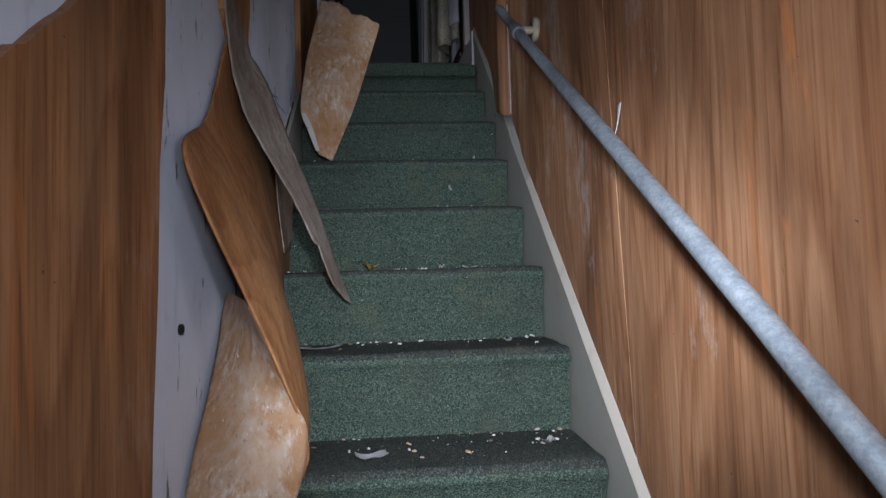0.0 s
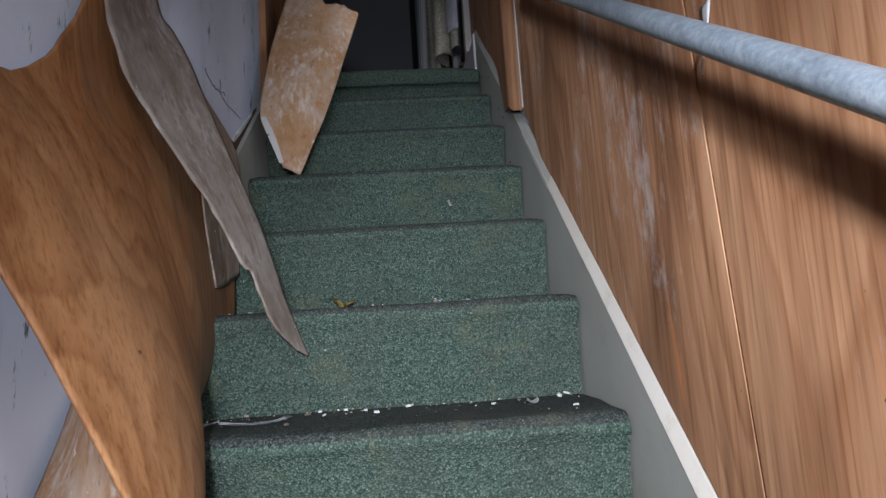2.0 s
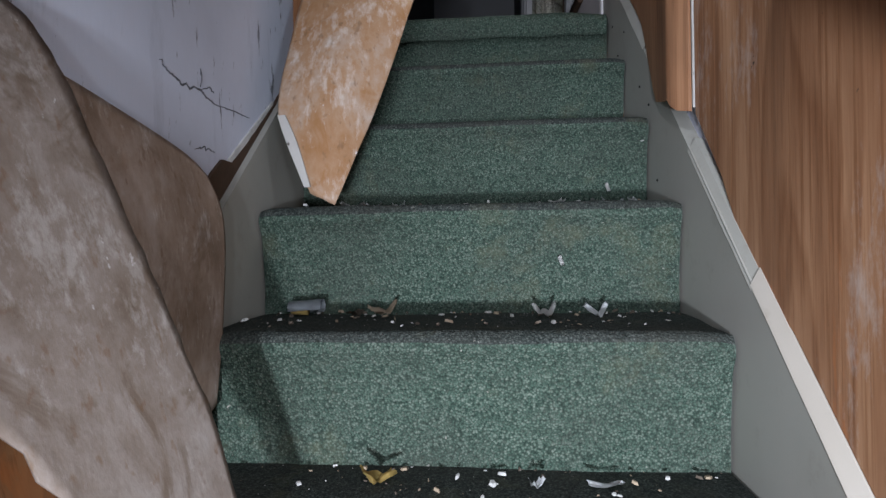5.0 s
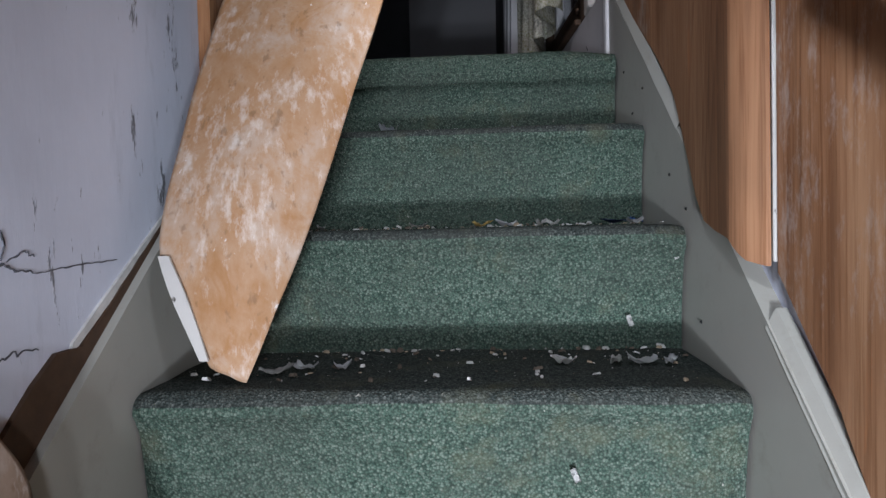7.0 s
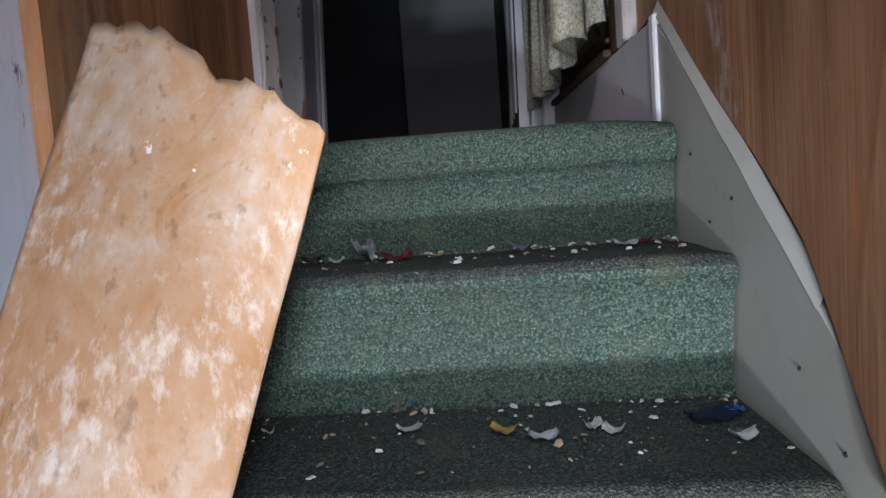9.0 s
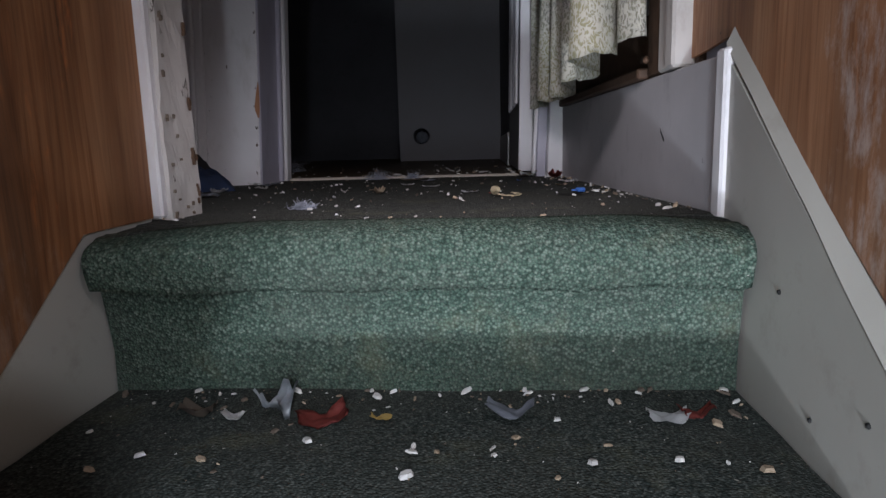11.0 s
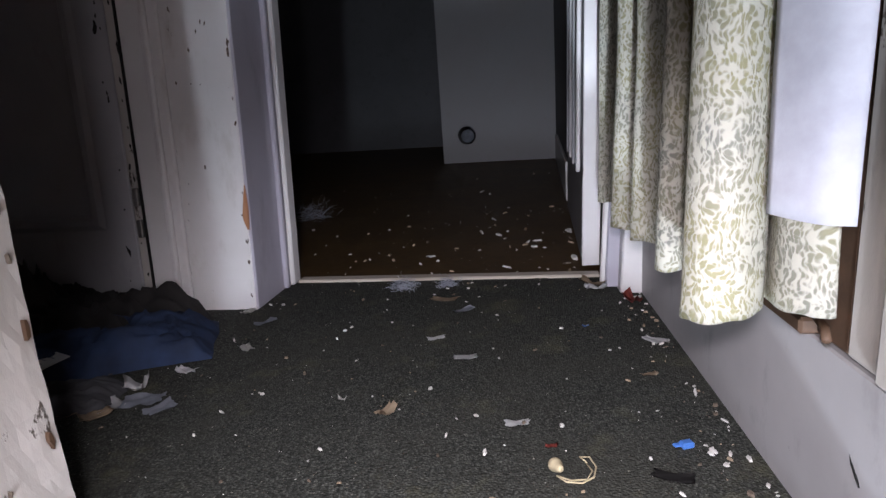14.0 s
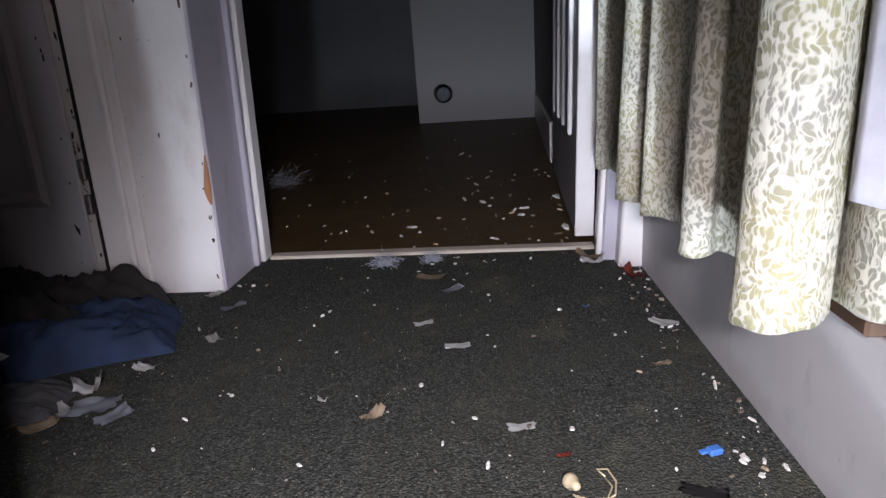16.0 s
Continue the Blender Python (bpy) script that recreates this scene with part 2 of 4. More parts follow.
LINING = plain("white_lining_cloth", (0.38, 0.375, 0.42), 0.9, 0, 0.15)
CHIP = plain("paint_flake", (0.62, 0.60, 0.57), 0.8)
CHIP_DARK = plain("dark_crumb", (0.13, 0.10, 0.075), 0.9)
CHIP_TAN = plain("tan_crumb", (0.38, 0.29, 0.20), 0.9)
PAPER = plain("paper", (0.60, 0.60, 0.60), 0.8, 0, 0.15)
BLUE_CLOTH = plain("blue_cloth", (0.016, 0.032, 0.080), 0.85, 0, 0.6, 14)
BLACK_CLOTH = plain("black_cloth", (0.020, 0.018, 0.018), 0.9, 0, 0.5, 14)
BLUE_PLASTIC = plain("blue_plastic", (0.06, 0.17, 0.50), 0.4)
STRING = plain("cotton_string", (0.50, 0.42, 0.27), 0.9)
DUST = plain("grey_fluff", (0.30, 0.32, 0.37), 0.95)
METAL = plain("worn_steel", (0.25, 0.24, 0.23), 0.4, 0.8)
RED = plain("red_print", (0.25, 0.05, 0.04), 0.6)
OCHRE = plain("ochre_paper", (0.55, 0.38, 0.12), 0.8)
CRACK = plain("crack_dust", (0.11, 0.11, 0.125), 0.9)
BLACK = plain("dark_gap", (0.012, 0.011, 0.010), 0.9)
TIMBER = plain("dark_old_timber", (0.075, 0.040, 0.022), 0.7)
BRASS = plain("painted_flange", (0.55, 0.47, 0.36), 0.5)
SILVER = plain("foil_tube", (0.42, 0.44, 0.46), 0.4, 0.3)
m_ = Mat("window_glass", 0.05)
m_.b.inputs["Transmission Weight"].default_value = 1.0
GLASS = m_.m

# ---------------------------------------------------------------- helpers


def mesh_ob(name, bm, mat, parent=None, smooth=False):
    me = bpy.data.meshes.new(name)
    bmesh.ops.recalc_face_normals(bm, faces=bm.faces[:])
    bm.to_mesh(me)
    bm.free()
    me.materials.append(mat)
    if smooth:
        for p in me.polygons:
            p.use_smooth = True
    ob = new(name, me)
    ob.parent = parent
    return ob


def part(name, bm, mat, parent, label="", smooth=False):
    return tagged(mesh_ob(name, bm, mat, parent, smooth), label)


def thing(name, label, category, group=""):
    return tagged(new(name), label, category, group)


def box(x0, x1, y0, y1, z0, z1, bevel=0.0, bm=None, seg=1):
    b = bmesh.new()
    bmesh.ops.create_cube(b, size=1)
    for v in b.verts:
        v.co = Vector(((x0 + x1) / 2 + v.co.x * (x1 - x0), (y0 + y1) / 2 + v.co.y * (y1 - y0), (z0 + z1) / 2 + v.co.z * (z1 - z0)))
    if bevel:
        bmesh.ops.bevel(b, geom=b.edges[:], offset=bevel, segments=seg, affect="EDGES", profile=0.5)
    if bm is None:
        return b
    tmp = bpy.data.meshes.new("t")
    b.to_mesh(tmp)
    b.free()
    bm.from_mesh(tmp)
    bpy.data.meshes.remove(tmp)
    return bm


def slab(name, mat, dims, bevel=0.0):
    ob = mesh_ob(name, box(*dims, bevel=bevel), mat)
    return tagged(ob, kind="structure")


def lean(ob, kx, y0=0.0):
    """The old frames are out of plumb: shear x by z."""
    for o in (ob, *ob.children_recursive):
        if o.type == "MESH":
            for v in o.data.vertices:
                v.co.x += kx * v.co.z
    return ob


def sheet(rows, nu, nv, thick, wobble=0.0, seed=0, ragged=None):
    """A bent sheet: rows of points, smoothed along and across, with thickness."""
    rows = [[Vector(p) for p in r] for r in rows]

    def curve(pts, t):
        n = len(pts) - 1
        i = min(int(t * n), n - 1)
        f = t * n - i
        p0, p1, p2, p3 = pts[max(i - 1, 0)], pts[i], pts[i + 1], pts[min(i + 2, n)]
        return 0.5 * (2 * p1 + (p2 - p0) * f + (2 * p0 - 5 * p1 + 4 * p2 - p3) * f * f + (3 * p1 - p0 - 3 * p2 + p3) * f ** 3)
    bm = bmesh.new()
    grid = []
    for j in range(nv + 1):
        line = [curve([r[k] for r in rows], j / nv) for k in range(len(rows[0]))]
        out = []
        for i in range(nu + 1):
            p = curve(line, i / nu)
            if wobble:
                p = p + wobble * noise.noise_vector(p * 7 + Vector((seed, 0, 0)))
            if ragged:
                p = p + ragged(i / nu, j / nv, p)
            out.append(bm.verts.new(p))
        grid.append(out)
    for a, b in zip(grid, grid[1:]):
        for i in range(nu):
            bm.faces.new((a[i], a[i + 1], b[i + 1], b[i]))
    bmesh.ops.recalc_face_normals(bm, faces=bm.faces[:])
    bmesh.ops.solidify(bm, geom=bm.faces[:], thickness=thick)
    return bm


def plate(outline, x0, x1, bm=None):
    """A board in the plane of the side walls: an outline of (y, z), from x0 to x1."""
    bm = bm or bmesh.new()
    a = [bm.verts.new((x0, y, z)) for y, z in outline]
    b = [bm.verts.new((x1, y, z)) for y, z in outline]
    bm.faces.new(a)
    bm.faces.new(b[::-1])
    n = len(a)
    for i in range(n):
        bm.faces.new((a[i], a[(i + 1) % n], b[(i + 1) % n], b[i]))
    return bm


def tube(points, r, seg=14, bm=None):
    bm = bm or bmesh.new()
    pts = [Vector(p) for p in points]
    rings = []
    for i, p in enumerate(pts):
        d = (pts[min(i + 1, len(pts) - 1)] - pts[max(i - 1, 0)]).normalized()
        q = d.to_track_quat("Z", "Y")
        rings.append([bm.verts.new(p + q @ Vector((r * math.cos(a), r * math.sin(a), 0))) for a in (2 * math.pi * k / seg for k in range(seg))])
    for a, b in zip(rings, rings[1:]):
        for k in range(seg):
            bm.faces.new((a[k], a[(k + 1) % seg], b[(k + 1) % seg], b[k]))
    bm.faces.new(rings[0][::-1])
    bm.faces.new(rings[-1])
    return bm


# ---------------------------------------------------------------- the stair
RISE, RUN, TOP = 0.19, 0.227, 8
XL, XR = -0.385, 0.348


def step_y(i):
    return -(TOP - i) * RUN


def step_z(i):
    return -(TOP - i) * RISE


def string_top(y):
    return 0.204 + 0.845 * (y - 0.12)


stair = thing("staircase", "narrow straight staircase with worn green carpet and grey painted strings", "staircase")


def step_mesh(i, last):
    """One carpeted step: riser, rounded nosing and tread, dipping and fraying at its ends."""
    y, z = step_y(i), step_z(i)
    prof = [(y + 0.030, z - RISE - 0.02), (y + 0.029, z - RISE + 0.004), (y + 0.026, z - RISE * 0.75), (y + 0.020, z - RISE * 0.5), (y + 0.013, z - 0.055), (y + 0.004, z - 0.032)]
    for k in range(7):
        a = math.pi * (1.08 - 0.58 * k / 6)
        prof.append((y + 0.022 + 0.022 * math.cos(a), z - 0.022 + 0.022 * math.sin(a)))
    end = y + RUN + 0.045 if not last else y + 0.115
    for k in range(1, 5):
        prof.append((y + 0.03 + (end - y - 0.03) * k / 4, z - 0.001))
    bm = bmesh.new()
    n = 46
    cols = []
    for c in range(n + 1):
        x = XL + 0.004 + (XR - XL - 0.008) * c / n
        e = min(x - XL, XR - x)
        col = []
        for k, (py, pz) in enumerate(prof):
            w = noise.noise(Vector((x * 5, i * 3.1, k * 0.25))) * 0.0045 + noise.noise(Vector((x * 22, i * 1.7, k * 0.6))) * 0.0016
            dip = 0.006 * math.exp(-e / 0.012)
            yy, zz = py, pz
            if 2 <= k <= 12:
                yy += w + dip
            if k >= 5:
                zz += w * 0.7 - dip * (1 if k <= 13 else 0.3)
            col.append(bm.verts.new((x, yy, zz)))
        cols.append(col)
    for a, b in zip(cols, cols[1:]):
        for k in range(len(prof) - 1):
            bm.faces.new((a[k], b[k], b[k + 1], a[k + 1]))
    return bm


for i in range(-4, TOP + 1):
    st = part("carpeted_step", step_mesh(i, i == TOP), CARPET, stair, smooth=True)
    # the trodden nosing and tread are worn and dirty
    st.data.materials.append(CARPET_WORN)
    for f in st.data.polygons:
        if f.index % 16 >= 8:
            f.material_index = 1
# timber body under the carpet
bm = bmesh.new()
for i in range(-4, TOP + 1):
    box(XL, XR, step_y(i) + 0.05, step_y(i) + RUN + 0.06, step_z(i) - 0.25, step_z(i) - 0.012, bm=bm)
part("timber_body", bm, WOOD_DARK, stair)
# the wrapped flap of landing carpet on the top riser, with its ragged lower edge


def flap_rag(u, v, p):
    return Vector((0, 0, 0.010 * noise.noise(Vector((p.x * 9, 3, 0))) + 0.004 * noise.noise(Vector((p.x * 60, 1, 0))))) if v > 0.95 else Vector()


part("carpet_flap", sheet([[(x, 0.030, 0.003 - d) for x, d in ((XL + .01, .012), (-.2, 0), (0, 0), (.2, 0), (XR - .01, .01))],
                           [(x, -0.001, -0.004 - d) for x, d in ((XL + .01, .012), (-.2, 0), (0, 0), (.2, 0), (XR - .01, .01))],
                           [(x, -0.014, -0.028) for x in (XL + .01, -.2, 0, .2, XR - .01)],
                           [(x, -0.006, -0.062) for x in (XL + .01, -.2, 0, .2, XR - .01)]], 80, 10, -0.007, 0.003, 2, flap_rag), CARPET, stair, "ragged carpet edge over the top riser", True)


def string_side(name, x0, x1, lift, y_end, z_end):
    ys = [-2.95, -2.2, -1.5, -0.8, -0.2]
    out = [(y, string_top(y) + lift) for y in ys] + [(y_end, z_end)]
    bm = plate(out + [(y_end, -0.3), (-2.0, -2.0), (-2.95, -2.47)], x0, x1)
    return part(name, bm, STRINGER, stair, "grey-green painted stair string")


string_side("stair_string", XR, XR + 0.03, 0.0, 0.12, 0.19)
string_side("stair_string", XL - 0.03, XL, 0.0, 0.15, 0.20)
# thin pale bead along the string


def ledge(y0, y1, low, high, seed, mat, label):
    """A flat fillet lying on the string, its face leaning back to the wall, dented along its edges."""
    n = 36
    bm = bmesh.new()
    rows = []
    for k in range(n + 1):
        y = y0 + (y1 - y0) * k / n
        w = 0.0025 * noise.noise(Vector((y * 16, seed, 0))) + 0.0012 * noise.noise(Vector((y * 70, seed, 3)))
        z = string_top(y)
        rows.append([bm.verts.new(p) for p in ((XR + 0.012, y, z - 0.012), (XR - 0.0015, y, z + low - 0.004 + w), (XR + 0.0005, y, z + low + w), (XR + 0.010, y, z + high + w * 0.5), (XR + 0.022, y, z + high))])
    for a, b in zip(rows, rows[1:]):
        for k in range(4):
            bm.faces.new((a[k], b[k], b[k + 1], a[k + 1]))
    return part("string_bead", bm, mat, stair, label)


ledge(-2.9, -0.945, 0.002, 0.019, 1, TRIM, "pale worn wooden fillet along the string")
ledge(-0.946, -0.700, -0.004, 0.014, 2, STRINGER, "cracked painted fillet along the string")
ledge(-0.40, 0.112, 0.004, 0.024, 3, STRINGER, "painted fillet along the string")
for y, dz in ((-0.36, -0.10), (-0.20, -0.06), (-0.05, -0.12), (-0.50, -0.20), (-0.44, -0.09), (-0.12, -0.16)):
    bm = bmesh.new()
    bmesh.ops.create_icosphere(bm, subdivisions=1, radius=0.003, matrix=Matrix.Translation((XR, y, string_top(y) + dz)))
    part("nail_head", bm, BLACK, stair)

# ---------------------------------------------------------------- shell
slab("floor_entry", CARPET_FLAT, (-0.8, 0.8, -4.0, -2.70, -2.60, -2.47))
slab("wall_left", PLASTER, (-0.54, -0.402, -4.0, 0.25, -2.6, 2.35))
slab("wall_right", PLASTER, (0.372, 0.52, -4.0, 0.40, -2.6, 2.35))
slab("wall_entry", ROOM_WALL, (-0.8, 0.8, -4.12, -4.0, -2.6, 2.35))
slab("ceiling", CEIL, (-1.9, 0.7, -4.1, 1.4, 2.35, 2.45))

# veneer panels on the right-hand wall


def rag(y0, z0, y1, z1, n, amp, seed):
    """A torn edge from one point to another."""
    out = []
    for k in range(n + 1):
        f = k / n
        w = amp * (noise.noise(Vector((f * n * 0.55, seed, 0))) + 0.5 * noise.noise(Vector((f * n * 1.7, seed + 5, 0)))) * (1 if 0 < k < n else 0)
        out.append((y0 + (y1 - y0) * f + w * 0.6, z0 + (z1 - z0) * f + w))
    return out


def wall_panel(name, outline, x0, x1, mat, label):
    return tagged(mesh_ob(name, plate(outline, x0, x1), mat), label, "wall panel", "veneer wall panels")


PX = 0.358
wall_panel("wood_panel", [(-3.99, -2.468)] + rag(-3.06, -2.455, -1.695, string_top(-1.695) + 0.026, 14, 0.005, 1) + [(-1.62, -0.35), (-1.60, 2.3), (-3.99, 2.3)],
           PX, 0.370, WOOD, "orange-brown wood veneer panel with pale stains on the stair wall")
wall_panel("wood_panel", rag(-1.688, string_top(-1.688) + 0.026, -1.03, string_top(-1.03) + 0.022, 12, 0.006, 2) + [(-0.965, -0.710), (-0.911, -0.690)]
           + rag(-0.905, -0.672, -0.824, -0.56, 5, 0.004, 7) + rag(-0.82, -0.553, -0.703, -0.436, 6, 0.004, 9) + [(-0.700, 2.3), (-1.59, 2.3), (-1.612, -0.35)],
           PX + 0.001, 0.370, WOOD, "orange-brown wood veneer panel with a worn lower edge")


def bowed_panel(outline_low, top):
    """The panel whose near edge has sprung off the wall: bowed out, then folded back at the joint."""
    cols = []
    n = len(outline_low) - 1
    for k in range(61):
        f = k / 60 * n
        i = min(int(f), n - 1)
        (ya, za), (yb, zb) = outline_low[i], outline_low[i + 1]
        y, z = ya + (yb - ya) * (f - i), za + (zb - za) * (f - i)
        if y < -0.652:
            x = 0.351 - 0.024 * math.sin(0.5 * math.pi * (y + 0.695) / 0.043)
        else:
            x = 0.3555 - 0.0285 * max(0.0, 1 - (y + 0.652) / 0.42) ** 1.5
        cols.append((x, y, z))
    bm = bmesh.new()
    ring = [[bm.verts.new((p[0] + dx, p[1], top if end else p[2])) for p in cols] for dx, end in ((0, 0), (0, 1), (0.005, 1), (0.005, 0))]
    for k in range(60):
        for q in range(4):
            a, b = ring[q], ring[(q + 1) % 4]
            bm.faces.new((a[k], a[k + 1], b[k + 1], b[k]))
    for k in (0, 60):
        bm.faces.new([r[k] for r in ring])
    return bm


tagged(mesh_ob("wood_panel", bowed_panel([(-0.695, -0.430), (-0.676, -0.424), (-0.652, -0.400), (-0.600, -0.392), (-0.543, -0.378), (-0.505, -0.345), (-0.470, -0.300), (-0.40, -0.205), (-0.37, -0.168), (-0.266, -0.086),
                                          (-0.129, 0.015), (0.0, 0.115), (0.12, 0.208), (0.20, 0.203), (0.275, 0.20)], 2.3), WOOD),
       "brown wood veneer panel sprung off the wall at its joint", "wall panel", "veneer wall panels")
tagged(mesh_ob("joint_strip", box(0.3565, 0.362, -0.7000, -0.696, -0.425, 2.3, 0.001), CREAM), "thin pale strip covering a panel joint", "trim", kind="structure")
# curled sliver of veneer at the first joint
tagged(mesh_ob("veneer_sliver", sheet([[(0.357, -1.70, -0.68), (0.357, -1.68, -0.68)], [(0.347, -1.705, -0.72), (0.351, -1.69, -0.72)], [(0.330, -1.715, -0.765), (0.334, -1.712, -0.767)]], 3, 10, 0.0015), CHIP, None, True),
       "pale torn sliver of veneer curling off the wall", "veneer scrap")

# handrail of galvanised pipe
rail = thing("handrail", "galvanised steel pipe handrail on wall flanges", "handrail")
a, b = Vector((0.300, -1.12, -0.314)), Vector((0.300, -3.35, -1.858))
a2 = Vector((0.302, -0.86, -0.135))
mid = Vector((0.300, -2.18, -1.032))
part("pipe", tube([b, mid, a, a2], 0.0135, 20), PIPE, rail, smooth=True)
for f in (0.0, 0.62):
    p = a.lerp(b, f * 0.9)
    d = (a - b).normalized()
    fit_ = part("tee_fitting", tube([p - d * 0.026, p - d * 0.024, p + d * 0.024, p + d * 0.026], 0.0185, 18), PIPE, rail, "grey pipe fitting", True)
    part("spigot", tube([p, (0.350, p.y + 0.012, p.z + 0.010)], 0.0115, 14), BRASS, rail, "cream painted spigot", True)
    part("flange", tube([(0.345, p.y + 0.012, p.z + 0.010), (0.358, p.y + 0.012, p.z + 0.010)], 0.033, 22), BRASS, rail, "cream painted wall flange", True)

# left-hand wall: panel that still hangs, torn sheets, bare plaster
wall_panel("wood_panel", [(-3.99, -2.45), (-1.86, -1.62), (-1.856, -1.40), (-1.846, -1.20), (-1.822, -0.98), (-1.812, -0.80), (-1.788, -0.66), (-1.782, -0.50), (-1.77, -0.42)]
           + rag(-1.80, -0.45, -2.19, -0.785, 16, 0.012, 31) + [(-2.6, -1.15), (-3.99, -1.6)],
           -0.401, -0.389, WOOD_DARK, "dark stained wood veneer panel beside bare plaster")
wall_panel("wood_panel", [(-0.42, -0.345), (-0.2, -0.155), (0.0, 0.002), (0.148, 0.004), (0.148, 2.3), (-0.42, 2.3)],
           -0.401, -0.381, WOOD_DARK, "dark wood veneer panel beside the landing post")
wall_panel("veneer_strip", [(-1.50, -0.18)] + rag(-1.45, -0.40, -1.29, -0.55, 5, 0.008, 51) + rag(-1.27, -0.52, -1.215, -0.30, 7, 0.010, 52) + [(-1.21, 2.3), (-1.52, 2.3)],
           -0.401, -0.389, WOOD_ORANGE, "torn strip of orange veneer still fixed to bare plaster")
# crack and broken lower edge of the plaster


def crack_line(pts, width, seed, name="plaster_crack"):
    """A tapering, jagged crack standing a hair proud of the plaster."""
    line = []
    for (ya, za), (yb, zb) in zip(pts, pts[1:]):
        line += rag(ya, za, yb, zb, 7, 0.006, seed)[:-1]
        seed += 3
    line.append(pts[-1])
    n = len(line)
    low = [(y, z - 0.0006 - width * math.sin(math.pi * (k + 0.5) / n) * (0.6 + 0.4 * math.sin(k * 1.9))) for k, (y, z) in enumerate(line)]
    return tagged(mesh_ob(name, plate(line + low[::-1], -0.403, -0.4005), CRACK), "dark branching crack in bare plaster", "crack", kind="structure")


crack_line([(-0.954, -0.393), (-0.928, -0.403), (-0.894, -0.409), (-0.843, -0.403), (-0.823, -0.411), (-0.786, -0.415)], 0.0030, 12)
crack_line([(-0.786, -0.415), (-0.729, -0.410), (-0.663, -0.408)], 0.0012, 40)
crack_line([(-0.843, -0.400), (-0.838, -0.386), (-0.842, -0.372)], 0.0018, 44)
crack_line([(-0.836, -0.402), (-0.815, -0.392), (-0.80, -0.398)], 0.0016, 47)
crack_line([(-0.86, -0.496), (-0.83, -0.487), (-0.80, -0.492)], 0.0014, 50)
bm = plate(rag(-1.10, -0.79, -0.815, -0.525, 8, 0.006, 20) + rag(-0.78, -0.500, -0.739, -0.500, 3, 0.004, 23) + rag(-0.68, -0.456, -0.50, -0.318, 9, 0.007, 21) + rag(-0.49, -0.345, -0.63, -0.452, 8, 0.006, 22) + [(-0.779, -0.560), (-1.10, -0.83)], -0.404, -0.3965)
tagged(mesh_ob("torn_paper_edge", bm, TIMBER), "torn brown paper and bare timber under broken plaster", "lath", kind="structure")
bm = plate(rag(-0.752, -0.494, -0.552, -0.352, 10, 0.003, 61) + rag(-0.556, -0.372, -0.756, -0.508, 10, 0.003, 62), -0.404, -0.3985)
tagged(mesh_ob("plaster_arris", bm, CHIP), "white crumbling edge of broken plaster", "plaster", kind="structure")

sheet_one = thing("peeling_panel", "torn orange veneer sheet bowing off the plaster with ragged top", "wall panel", "veneer wall panels")


def rag_top(u, v, p):
    """The torn edge: teeth along the top and the upper left-hand side."""
    if v < 0.03 or (u < 0.01 and v < 0.38):
        w = 0.018 * noise.noise(Vector((v * 22 + u * 14, 5, 1))) + 0.014 * noise.noise(Vector((v * 63 + u * 41, 2, 1)))
        return Vector((0, w, w * 0.8))
    return Vector()


part("face_sheet", sheet([
    [(-0.388, -1.385, -0.370), (-0.388, -1.30, -0.42), (-0.388, -1.20, -0.475), (-0.375, -0.95, -0.545)],
    [(-0.386, -1.575, -0.655), (-0.372, -1.42, -0.645), (-0.365, -1.22, -0.62), (-0.358, -0.90, -0.58)],
    [(-0.358, -1.796, -0.780), (-0.335, -1.55, -0.78), (-0.350, -1.25, -0.74), (-0.354, -0.905, -0.68)],
    [(-0.285, -1.735, -1.00), (-0.270, -1.55, -0.98), (-0.325, -1.25, -0.90), (-0.354, -0.912, -0.80)],
    [(-0.205, -1.665, -1.235), (-0.225, -1.52, -1.17), (-0.315, -1.25, -1.03), (-0.352, -0.925, -0.92)],
    [(-0.215, -1.640, -1.315), (-0.255, -1.52, -1.28), (-0.33, -1.25, -1.12), (-0.354, -0.930, -0.95)]], 40, 44, -0.004, 0.003, 3, rag_top), WOOD_ORANGE, sheet_one, smooth=True)
part("curled_back", sheet([
    [(-0.396, -1.43, -0.99), (-0.34, -1.56, -1.00), (-0.285, -1.722, -1.02)],
    [(-0.396, -1.56, -1.14), (-0.31, -1.64, -1.15), (-0.235, -1.68, -1.16)],
    [(-0.396, -1.68, -1.28), (-0.30, -1.72, -1.28), (-0.205, -1.668, -1.24)],
    [(-0.390, -1.75, -1.40), (-0.31, -1.75, -1.40), (-0.225, -1.68, -1.34)],
    [(-0.380, -1.79, -1.50), (-0.32, -1.78, -1.50), (-0.27, -1.72, -1.42)]], 16, 24, 0.003, 0.008, 9), BACK_TAN, sheet_one, "mottled brown curled back of the sheet", True)
part("back_skin", sheet([
    [(-0.376, -1.20, -0.472), (-0.374, -1.10, -0.486), (-0.368, -0.955, -0.515), (-0.360, -0.905, -0.54)],
    [(-0.348, -1.17, -0.62), (-0.349, -1.08, -0.60), (-0.350, -0.95, -0.60), (-0.348, -0.885, -0.60)],
    [(-0.338, -1.16, -0.77), (-0.341, -1.07, -0.75), (-0.345, -0.95, -0.74), (-0.345, -0.892, -0.73)],
    [(-0.334, -1.12, -0.90), (-0.337, -1.05, -0.89), (-0.343, -0.96, -0.87), (-0.346, -0.915, -0.86)]], 24, 20, -0.003, 0.003, 5), BACK_GREY, sheet_one, "weathered grey-brown skin", True)

